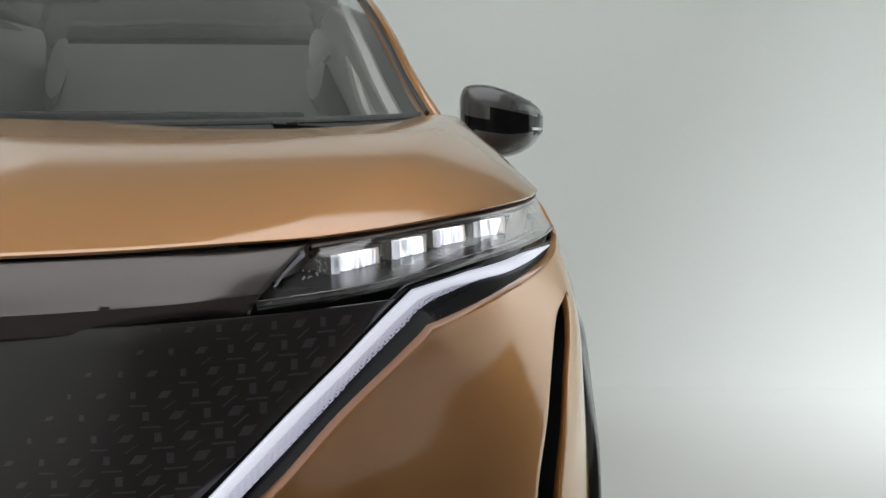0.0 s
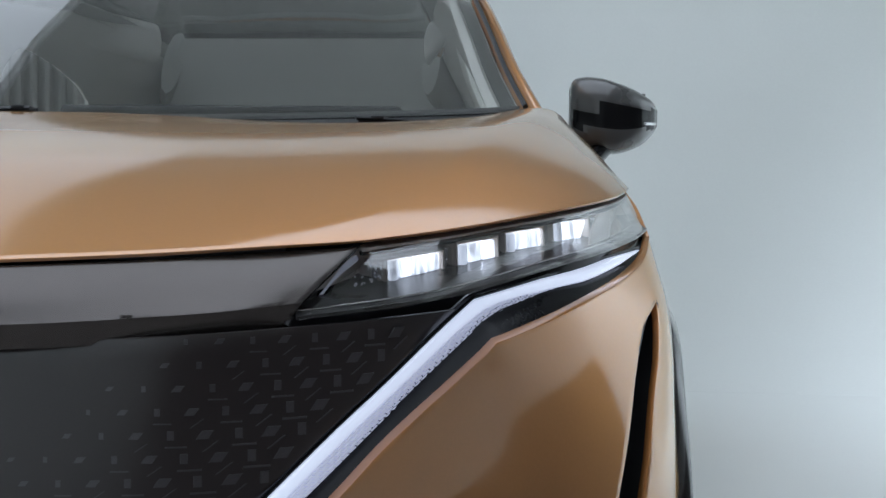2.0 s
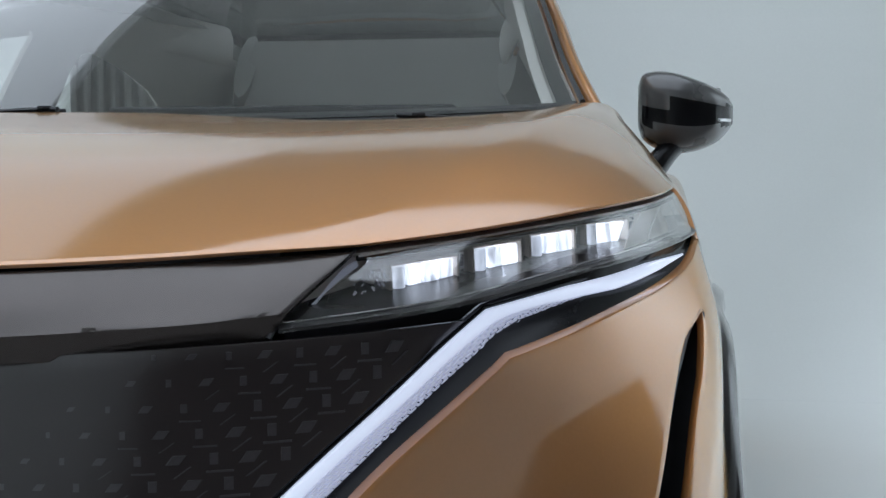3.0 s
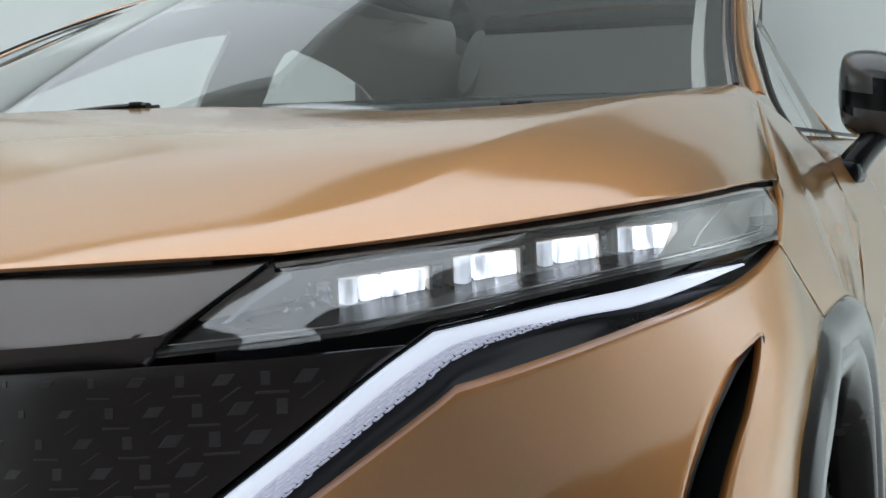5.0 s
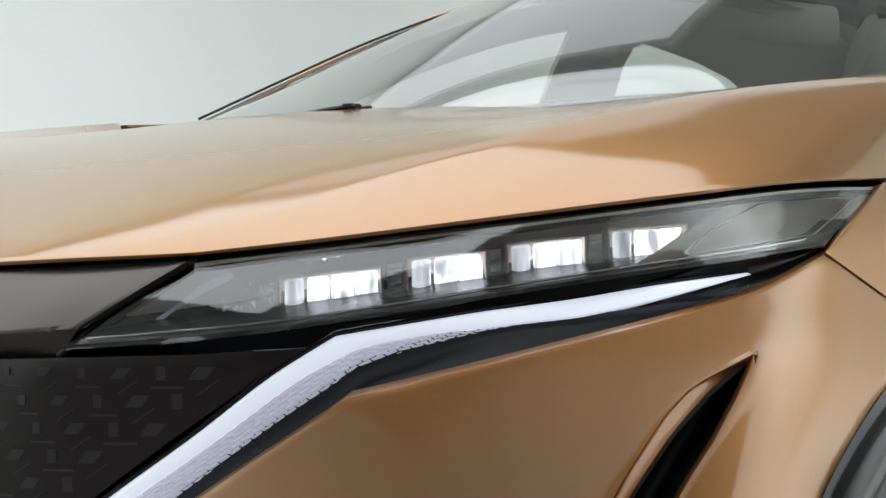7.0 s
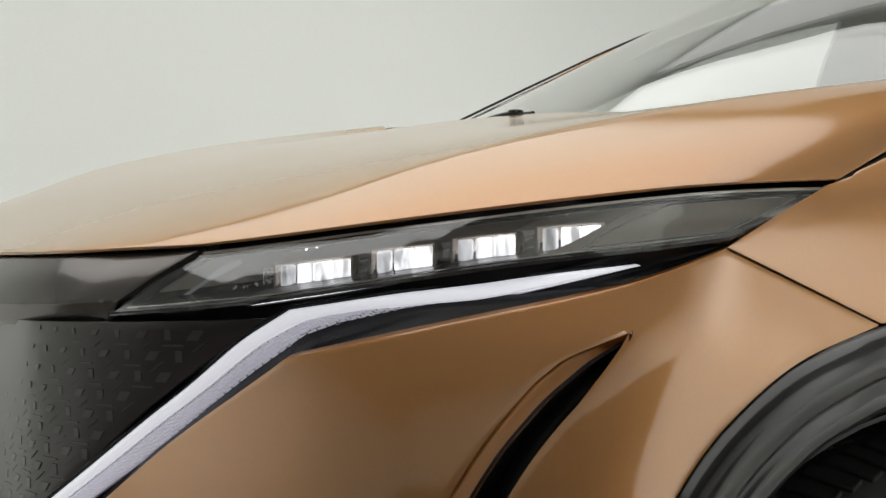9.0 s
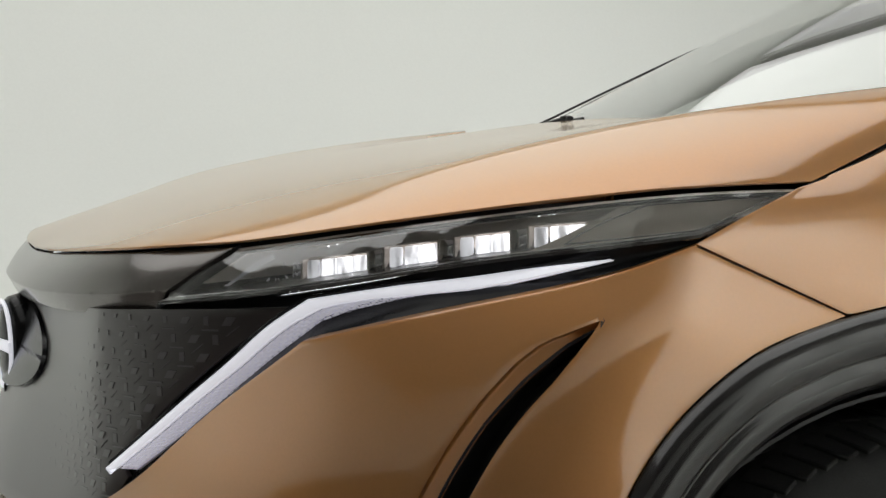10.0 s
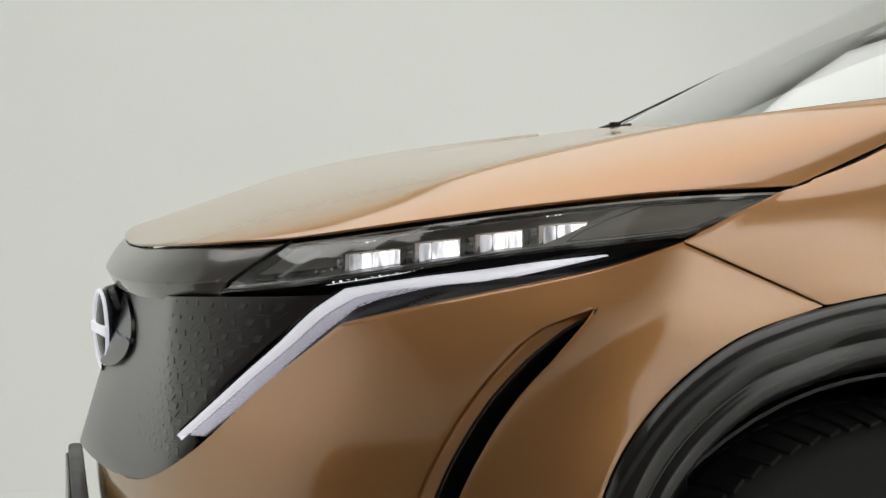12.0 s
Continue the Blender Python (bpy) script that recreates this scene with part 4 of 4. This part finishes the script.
def cabin_side():
    """The trim round the side windows: one sheet with two openings, in the slanting plane of the glass."""
    outer = [(1.22, 1.03), (1.30, 1.085), (1.45, 1.165), (1.65, 1.262), (1.85, 1.335), (2.08, 1.385), (2.5, 1.405), (3.0, 1.385), (3.35, 1.31), (3.35, 0.98), (2.3, 0.98), (1.3, 0.98)]
    front = [(1.40, 1.045), (1.50, 1.115), (1.575, 1.163), (1.66, 1.219), (1.755, 1.272), (1.848, 1.300), (1.95, 1.315), (2.075, 1.321), (2.092, 1.310), (2.090, 1.28), (2.087, 1.223), (2.091, 1.17), (2.10, 1.045)]
    rear = [(2.325, 1.045), (2.318, 1.193), (2.308, 1.248), (2.316, 1.288), (2.342, 1.300), (2.442, 1.287), (2.571, 1.266), (2.72, 1.233), (2.84, 1.19), (2.88, 1.045)]
    bm = bmesh.new()
    for loop in (outer, front, rear):
        vs = []
        for k, (y, z) in enumerate(loop):
            y2, z2 = loop[(k + 1) % len(loop)]
            for s in range(4):
                yy, zz = y + (y2 - y) * s / 4, z + (z2 - z) * s / 4
                vs.append(bm.verts.new((cabin_x(yy, zz) - 0.012, yy, zz)))
        for k in range(len(vs)):
            bm.edges.new((vs[k], vs[(k + 1) % len(vs)]))
    bmesh.ops.triangle_fill(bm, use_beauty=True, edges=bm.edges[:])
    bmesh.ops.recalc_face_normals(bm, faces=bm.faces)
    bmesh.ops.solidify(bm, geom=bm.faces[:], thickness=0.012)
    return bm


pair("cabin_side", cabin_side(), CREAM, car, "pale inner trim framing the side windows", 30)
c_post = tube(spline([(0.58, 3.50, 1.0), (0.49, 3.38, 1.15), (0.40, 3.15, 1.33)], 8), lambda u: oval(0.13, 0.03, 12), up=(1, 0, 0))
pair("rear_pillar", c_post, HEADLINER, car, "grey rear pillar")


def side_window(y0, y1):
    rows = []
    for z in (1.02, 1.12, 1.22, 1.335):
        lo = max(y0, float(np.interp(z, [1.02, 1.10, 1.245, 1.34], [1.30, 1.38, 1.66, 1.9])))
        rows.append([(cabin_x(lo + (y1 - lo) * k / 3, z), lo + (y1 - lo) * k / 3, z) for k in range(4)])
    return shell(net(rows, 4, 4), 0.004, bevel=0)


for a, b in ((1.25, 2.33), (2.33, 3.3)):
    for ob in pair("side_window", side_window(a, b), SIDE_GLASS, car, "clear side window"):
        ob.visible_shadow = False


def roof(dz=0.0):
    rows = []
    for y, z, edge_z, w in ((1.98, 1.452, 1.398, 0.587), (2.15, 1.472, 1.412, 0.58), (2.5, 1.488, 1.425, 0.54), (3.0, 1.468, 1.400, 0.455), (3.4, 1.41, 1.335, 0.42), (3.75, 1.32, 1.24, 0.45)):
        yc = y - 0.11 if y < 2 else y
        rows.append(both([(0, yc, z + dz), (0.22, yc, z - 0.004 + dz), (0.42, y - 0.06 if y < 2 else y, z - 0.018 + dz), (w, y, edge_z + dz)]))
    return net(rows, 5, 5)


ROOF = roof()
COLS = ROOF.shape[1] - 1
in_hatch = lambda i, j: 3 <= i <= 17 and 4 <= j < COLS - 4
part("roof", shell(ROOF, 0.005, keep=lambda i, j: not in_hatch(i, j), bevel=0.001), GLOSS_BLACK, car, "glossy black roof")
pane = part("roof_glass", shell(ROOF - (0, 0, 0.002), 0.004, keep=in_hatch, bevel=0), ROOF_GLASS, car, "tinted glass roof panel")
pane.visible_shadow = False
part("headliner", shell(roof(-0.035), 0.004, keep=lambda i, j: not in_hatch(i, j), bevel=0), HEADLINER, car, "grey cloth headliner round the glass roof")


def door(y0, y1):
    rows = []
    for z, x, s in ((1.030, 0.806, 0.0), (0.985, 0.843, 0), (0.905, 0.885, 0), (0.75, 0.900, 0), (0.6, 0.890, 0), (0.42, 0.905, 0), (0.27, 0.895, 0)):
        rows.append([(x - 0.004 + 0.014 * math.sin((y0 + (y1 - y0) * k / 4 - 1.42) / 2.2 * math.pi), y0 + (y1 - y0) * k / 4, z + 0.02 * (y0 + (y1 - y0) * k / 4 - 1.4) * (z > 0.95)) for k in range(5)])
    return shell(net(rows, 4, 5), 0.03, bevel=0.0)


def door_handle(y):
    return tube(spline([(0.880, y, 0.90), (0.899, y + 0.03, 0.903), (0.901, y + 0.16, 0.906), (0.884, y + 0.20, 0.907)], 6), oval(0.008, 0.014, 10))


for a, b in ((1.4203, 2.33), (2.333, 3.24)):
    for d, h in zip(pair("door", door(a, b), COPPER, car, "copper painted side door"), (door_handle(b - 0.3), mirrored(door_handle(b - 0.3)))):
        part("door_handle", h, COPPER, d)
    strip = tube([(0.806, a - (0.12 if a < 2 else -0.004), 1.036), (0.812, (a + b) / 2, 1.046), (0.812, b, 1.056)], oval(0.003, 0.004, 8), up=(1, 0, 0))
    pair("window_strip", strip, BLACK_PLASTIC, car)
front_seal = spline([(0.806, 1.31, 1.036), (0.776, 1.37, 1.075), (0.722, 1.55, 1.165), (0.672, 1.75, 1.25), (0.632, 1.95, 1.325)], 8)
pair("window_seal", tube(front_seal, oval(0.005, 0.005, 8), up=(1, 0, 0)), BLACK_PLASTIC, car, "black seal of the front side window")
pair("sill", block((0.06, 1.98, 0.13), 0.02, 3, pose(0.885, 2.33, 0.22)), BLACK_PLASTIC, car, "black plastic sill")


def quarter():
    rows = [
        [(0.77, 3.246, 1.03), (0.72, 3.5, 1.02), (0.70, 3.85, 1.00), (0.70, 4.2, 0.99), (0.68, 4.45, 0.94)],
        [(0.865, 3.246, 0.99), (0.865, 3.5, 0.99), (0.885, 3.85, 1.0), (0.84, 4.2, 0.96), (0.76, 4.5, 0.9)],
        [(0.915, 3.246, 0.80), (0.93, 3.42, 0.88), (0.93, 3.8, 0.88), (0.89, 4.2, 0.8), (0.80, 4.55, 0.7)],
        [(0.905, 3.246, 0.6), (0.93, 3.33, 0.76), (0.93, 3.87, 0.76), (0.90, 4.1, 0.6), (0.78, 4.55, 0.5)],
        [(0.895, 3.246, 0.28), (0.91, 3.2, 0.5), (0.92, 4.0, 0.5), (0.89, 4.05, 0.3), (0.75, 4.5, 0.3)],
    ]
    return shell(net(rows, 6, 6), 0.006, bevel=0.002)


pair("rear_quarter", quarter(), COPPER, car, "copper painted rear quarter")
rear_clad = arch_cladding()
rear_clad.transform(pose(0, 2.775, 0))
pair("rear_wheel_arch", rear_clad, CLADDING, car, "glossy black rear wheel arch cladding", 60)


def tail():
    rows = [
        [(0, 3.75, 1.32), (0.30, 3.75, 1.31), (0.46, 3.74, 1.24)],
        [(0, 4.15, 1.12), (0.35, 4.13, 1.10), (0.62, 4.08, 1.02)],
        [(0, 4.48, 0.98), (0.35, 4.47, 0.975), (0.70, 4.43, 0.955)],
        [(0, 4.55, 0.85), (0.4, 4.55, 0.85), (0.78, 4.49, 0.83)],
        [(0, 4.58, 0.55), (0.4, 4.58, 0.55), (0.78, 4.54, 0.55)],
        [(0, 4.50, 0.28), (0.4, 4.50, 0.28), (0.75, 4.47, 0.28)],
    ]
    return shell(net([both(r) for r in rows], 6, 6), 0.006, bevel=0.001)


part("tailgate", tail(), COPPER, car, "copper painted tailgate and rear bumper")
part("underbody", block((1.30, 3.9, 0.06), 0.01, 2, pose(0, 2.3, 0.24)), BLACK_PLASTIC, car, "black underbody tray")
part("bulkhead", block((1.16, 0.04, 0.70), 0.01, 2, pose(0, 1.30, 0.62)), DARK_TRIM, car)
part("inner_tray", shell(net([both([(0, y, z), (0.3, y, z), (0.55, y + 0.02, z)]) for y, z in ((0.30, 0.30), (0.30, 0.70), (0.5, 0.86), (1.2, 0.92))], 4, 4), 0.004, bevel=0), BLACK_PLASTIC, car, "black inner tray under the bonnet")
nose_back = net([both([(0, y, z), (0.3, y + 0.02, z), (0.5, y + 0.09, z), (0.60, y + 0.16, z)]) for y, z in ((0.09, 0.28), (0.085, 0.6), (0.11, 0.78), (0.13, 0.86), (0.16, 0.895))], 4, 4)
part("crash_beam", shell(nose_back, 0.02, bevel=0), BLACK_PLASTIC, car, "black structure behind the nose")
pair("lamp_backing", shell(net([[(0.58 + 0.27 * u, 0.20 + 0.36 * u + 0.03, z) for u in np.linspace(0, 1, 6)] for z in (0.45, 0.6, 0.75, 0.93)], 3, 3), 0.006, bevel=0), BLACK_PLASTIC, car)

# scuttle under the windscreen
foot = both(GLASS_FOOT)
hood_rear = both([(0, 0.80, 1.028), (0.22, 0.81, 1.027), (0.45, 0.85, 1.022), (0.61, 0.92, 1.022), (0.745, 1.04, 1.04)])
part("scuttle", shell(net([hood_rear, (foot + hood_rear) / 2 + (0, 0, 0.0), foot + (0, 0.004, -0.006)], 6, 4), 0.004, bevel=0), BLACK_PLASTIC, car, "black scuttle panel below the windscreen")
pair("pillar_foot", shell(net([[(0.735, 1.024, 1.072), (0.775, 1.024, 1.070), (0.808, 1.012, 1.060)], [(0.745, 1.12, 1.076), (0.782, 1.12, 1.074), (0.806, 1.10, 1.058)], [(0.750, 1.215, 1.083), (0.785, 1.23, 1.078), (0.806, 1.22, 1.050)]], 5, 5), 0.004, bevel=0), COPPER, car, "copper corner at the pillar's foot")


def wiper(points, knob):
    arm = tube(spline(points, 8), lambda u: oval(0.0055 - 0.002 * u, 0.0035 - 0.001 * u, 10))
    top = part("wiper", arm, BLACK_PLASTIC, car, "black windscreen wiper")
    p = np.array(points)
    part("wiper_blade", tube(spline(p + (0, 0.022, -0.002), 8), oval(0.003, 0.004, 8)), BLACK_PLASTIC, top)
    part("arm_cap", block((0.018, 0.010, 0.005), 0.0015, 2, pose(*knob)), BLACK_PLASTIC, top)


wiper([(0.525, 0.938, 1.057), (0.58, 0.965, 1.055), (0.66, 1.04, 1.052)], (0.555, 0.945, 1.058))
wiper([(0.088, 0.848, 1.063), (0.02, 0.857, 1.062), (-0.10, 0.876, 1.056), (-0.40, 0.915, 1.048)], (0.070, 0.848, 1.065))


# ---------------------------------------------------------------- door mirrors
def mirror_unit(side):
    rows = []
    for x, lo, hi, y0, y1 in ((0.822, 1.072, 1.152, 1.70, 1.79), (0.830, 1.052, 1.170, 1.675, 1.80), (0.850, 1.036, 1.1755, 1.655, 1.805), (0.880, 1.027, 1.174, 1.645, 1.81),
                              (0.920, 1.027, 1.163, 1.65, 1.81), (0.960, 1.042, 1.146, 1.675, 1.81), (0.985, 1.064, 1.130, 1.71, 1.81), (0.996, 1.082, 1.116, 1.75, 1.805)):
        ring = []
        for k in range(28):
            a = 2 * math.pi * k / 28
            c, s = math.cos(a), math.sin(a)
            cc, ss = math.copysign(abs(c) ** 0.62, c), math.copysign(abs(s) ** 0.7, s)
            ring.append((x, (y0 + y1) / 2 + cc * (y1 - y0) / 2, (lo + hi) / 2 + ss * (hi - lo) / 2))
        rows.append(ring)
    g = np.array(rows)
    g = np.array([spline(g[:, k], 5) for k in range(28)]).transpose(1, 0, 2)
    groove = (g[:, :, 2] < 1.111) & (g[:, :, 2] > 1.078) & (g[:, :, 1] < 1.76) & (g[:, :, 0] > 0.84)
    g[:, :, 1] += groove * 0.008
    bm = bmesh.new()
    vs = [[bm.verts.new(p) for p in r] for r in g]
    for a, b in zip(vs, vs[1:]):
        for k in range(28):
            bm.faces.new([a[k], a[(k + 1) % 28], b[(k + 1) % 28], b[k]])
    bm.faces.new(vs[0][::-1])
    bm.faces.new(vs[-1])
    bmesh.ops.recalc_face_normals(bm, faces=bm.faces)
    for f in bm.faces:
        c = f.calc_center_median()
        f.material_index = int(1.074 < c.z < 1.113 and c.x > 0.83 and c.y < 1.79)
    arm = tube(spline([(0.900, 1.71, 1.050), (0.876, 1.69, 1.026), (0.856, 1.67, 1.000), (0.842, 1.66, 0.980)], 6), lambda u: oval(0.019 + 0.006 * u, 0.030 + 0.010 * u, 14), up=(0, 1, 0))
    lamp = tube(spline([(0.945, 1.672, 1.0835), (0.975, 1.698, 1.0845), (0.990, 1.735, 1.086)], 6), oval(0.0022, 0.0035, 8))
    pane = block((0.14, 0.004, 0.10), 0.001, 1, pose(0.905, 1.812, 1.10))
    foot = block((0.05, 0.11, 0.04), 0.015, 3, pose(0.842, 1.66, 0.978))
    if side < 0:
        bm, arm, lamp, pane, foot = (mirrored(b) for b in (bm, arm, lamp, pane, foot))
        for b in (bm, arm, lamp, pane, foot):
            b.transform(pose(0, 0, -0.075))
    unit = part("door_mirror", bm, [MIRROR_CAP, GLOSS_BLACK], car, "glossy black door mirror")
    part("mirror_arm", arm, GLOSS_BLACK, unit)
    part("mirror_foot", foot, GLOSS_BLACK, unit)
    part("indicator", lamp, CHROME, unit, "pale indicator strip")
    part("mirror_glass", pane, material("mirror_silver", (0.9, 0.9, 0.9), 0.02, 1.0, 0.0, rough_vary=0.0), unit)


mirror_unit(1)
mirror_unit(-1)


# ---------------------------------------------------------------- inside the car
dash = net([both([(0, y, z), (0.35, y + 0.01, z), (0.62, y + dy, z - 0.005), (0.70, y + dy * 1.4, z - 0.02)]) for y, z, dy in ((0.97, 1.045, 0.12), (1.17, 1.070, 0.07), (1.40, 1.070, 0.04), (1.52, 1.03, 0.03), (1.56, 0.90, 0.02), (1.50, 0.70, 0.02))], 6, 6)
part("dashboard", shell(dash, 0.006, bevel=0, centre=np.array((0, 1.2, 0.5))), DASH, car, "grey soft dashboard")
part("screen_pod", block((0.62, 0.03, 0.05), 0.01, 3, pose(0.22, 1.42, 1.075, -12)), GLOSS_BLACK, car, "black display pod on the dashboard")
part("inner_mirror", block((0.22, 0.03, 0.065), 0.014, 3, pose(-0.03, 1.735, 1.372)), DARK_TRIM, car, "dark rear-view mirror")
wheel_ring = tube([(0.37 + 0.18 * math.cos(a), 1.62 + 0.07 * math.sin(a), 0.93 + 0.15 * math.sin(a)) for a in np.linspace(0, 2 * math.pi, 37)[:-1]], oval(0.014, 0.014, 10), closed=True, up=(0, 1, 0))
sw = part("steering_wheel", wheel_ring, DARK_TRIM, car, "dark steering wheel")
part("steering_hub", block((0.18, 0.05, 0.10), 0.02, 3, pose(0.37, 1.63, 0.93, -22)), DARK_TRIM, sw)


blind = block((1.12, 0.03, 0.62), 0.01, 2, pose(0, 3.12, 1.14, -14))
for v in blind.verts:
    # it narrows upwards with the cabin and stays under the roof
    reach = min(0.56, cabin_x(3.12, v.co.z) - 0.035, 0.53 if v.co.z < 1.1 else 0.395)
    v.co.x = max(-reach, min(reach, v.co.x))
    v.co.z = min(v.co.z, 1.405)
part("rear_blind", blind, HEADLINER, car, "olive grey blind before the rear window")
part("load_cover", block((0.92, 0.05, 0.62), 0.02, 2, pose(0, 3.42, 0.86, -10)), DARK_TRIM, car, "dark panel behind the rear seats")


def seat(x, y):
    base = block((0.50, 0.52, 0.16), 0.06, 4, pose(x, y, 0.60, 6))
    s = part("seat", base, SEAT_CLOTH, car, "grey cloth seat")
    part("backrest", block((0.48, 0.14, 0.56), 0.06, 4, pose(x, y + 0.30, 0.74, -14)), SEAT_CLOTH, s)
    part("headrest", block((0.26, 0.10, 0.17), 0.045, 4, pose(x, y + 0.38, 0.99, -8)), SEAT_CLOTH, s)


for xx, yy in ((0.37, 2.0), (-0.37, 2.0), (0.37, 2.9), (-0.37, 2.9)):
    seat(xx, yy)


# ---------------------------------------------------------------- badge, plate
def badge():
    at = pose(0, 0, 0.757, 90)
    flip = Matrix.Rotation(radians(-90), 4, "Z")
    drum = turned([(-0.06, 0.002), (-0.06, 0.068), (-0.012, 0.070), (0.004, 0.066), (0.012, 0.058), (0.018, 0.03), (0.019, 0.002)], 40)
    drum.transform(flip)
    turn = Matrix.Translation((0, 0.014, 0.757)) @ Matrix.Rotation(radians(8), 4, "Z") @ Matrix.Translation((0, 0, -0.757))
    drum.transform(turn @ pose(0, 0.0, 0.757))
    top = part("badge", drum, GLOSS_BLACK, car, "round black badge with a lit ring")
    plate_rows = []
    for share in (1.0, 0.985, 0.7, 0.35, 0.04):
        ring = []
        for a in np.linspace(0, 2 * math.pi, 61):
            x, z = 0.25 * share * math.cos(a), 0.762 + 0.057 * share * math.sin(a)
            ring.append((x, grille_y(x, z) - (0.001 if share == 1 else 0.006), z))
        plate_rows.append(ring)
    part("badge_base", shell(np.array(plate_rows), 0.004, bevel=0), GLOSS_BLACK, top, "black base plate of the badge")
    ring = []
    for a in np.linspace(0, 2 * math.pi, 49)[:-1]:
        ring.append((0.054 * math.cos(a), -0.0150, 0.757 + 0.060 * math.sin(a)))
    ring = [tuple(turn @ Vector(p)) for p in ring]
    part("ring", tube(ring, oval(0.0032, 0.003, 8), closed=True, up=(0, 1, 0)), BAR, top, "lit white ring")
    part("bar", block((0.120, 0.006, 0.016), 0.002, 2, turn @ pose(0, -0.0175, 0.757)), BAR, top, "lit white bar")
    part("nub", block((0.018, 0.014, 0.012), 0.003, 2, pose(0.02, 0.004, 0.698)), BLACK_PLASTIC, top)


badge()
plate = part("plate_holder", block((0.53, 0.024, 0.125), 0.006, 2, pose(0, -0.046, 0.468, -2)), BLACK_PLASTIC, car, "black blank number plate holder")
part("plate", block((0.50, 0.006, 0.10), 0.003, 2, pose(0, -0.060, 0.467, -2)), GLOSS_BLACK, plate)


# ---------------------------------------------------------------- relief of the grille
def relief_shapes():
    """Flat pieces with bevelled faces, in the plane of x and z: a lozenge, a block, a bar and a slanting bar."""
    out = []
    for pts in ([(-0.0095, -0.0045), (0.003, -0.0045), (0.0095, 0.0045), (-0.003, 0.0045)], [(-0.0038, -0.0052), (0.0038, -0.0052), (0.0038, 0.0052), (-0.0038, 0.0052)],
                [(-0.0115, -0.0009), (0.0115, -0.0009), (0.0115, 0.0009), (-0.0115, 0.0009)], [(-0.0085, -0.0052), (-0.0065, -0.0052), (0.0085, 0.0052), (0.0065, 0.0052)]):
        bm = bmesh.new()
        low = [bm.verts.new((x, 0.001, z)) for x, z in pts]
        high = [bm.verts.new((x * 0.92, -0.0004, z * 0.92)) for x, z in pts]
        for k in range(4):
            bm.faces.new([low[k], low[(k + 1) % 4], high[(k + 1) % 4], high[k]])
        bm.faces.new(high)
        bmesh.ops.recalc_face_normals(bm, faces=bm.faces)
        me = bpy.data.meshes.new("relief")
        bm.to_mesh(me)
        bm.free()
        me.materials.append(PIECE_DARK)
        out.append(me)
    return out


def relief():
    shapes = relief_shapes()
    names = ("lozenge", "relief_block", "relief_bar", "slant_bar")
    rest = bmesh.new()
    cell_x, cell_z, count = 0.0265, 0.0184, 0
    for r in range(11):
        z0 = 0.840 - r * cell_z
        for k in range(34):
            s = 0.16 + k * cell_x + r * 0.0105
            for kind, dx, dz in (((0, 0, 0), (3, 0.16, -0.5)) if k % 2 else ((1, 0, 0), (2, 0.16, -0.5))):
                # s runs along the shield's curve; find its x
                sx = np.interp(s + dx * cell_x, CURVE_S, CURVE_X)
                z = z0 + dz * cell_z
                if z < 0.640 or sx > bar_inner(max(z, 0.682)) - 0.012 or z > 0.8415 + 0.02 * max(0, sx - 0.5):
                    continue
                y = grille_y(sx, z)
                ax = Vector((0.02, grille_y(sx + 0.01, z) - grille_y(sx - 0.01, z), 0)).normalized()
                az = Vector((0, grille_y(sx, z + 0.01) - grille_y(sx, z - 0.01), 0.02)).normalized()
                ay = az.cross(ax).normalized()
                m = Matrix((ax, ay, ax.cross(ay))).transposed().to_4x4()
                m.translation = (sx, y, z)
                away = (np.interp(bar_inner(z), CURVE_X, CURVE_S) - s - dx * cell_x) / 0.26
                size = min(1.0, 1.1 - 0.8 * away)
                if size < 0.38 or (kind > 1 and away > 0.62):
                    continue
                m = m @ Matrix.Scale(size, 4)
                if sx > 0.30 and count < 300:
                    ob = new(names[kind], shapes[kind])
                    ob.parent = grille_panel
                    ob.matrix_basis = m
                    count += 1
                else:
                    rest.from_mesh(shapes[kind])
                    bmesh.ops.transform(rest, matrix=m, verts=rest.verts[-8:])
                rest.from_mesh(shapes[kind])
                rest.verts.ensure_lookup_table()
                flip = Matrix.Scale(-1, 4, (1, 0, 0)) @ m
                bmesh.ops.transform(rest, matrix=flip, verts=rest.verts[-8:])
    tagged(part("lattice", rest, PIECE_DARK, grille_panel, "fine lattice relief", 0), kind="stuff")


relief()
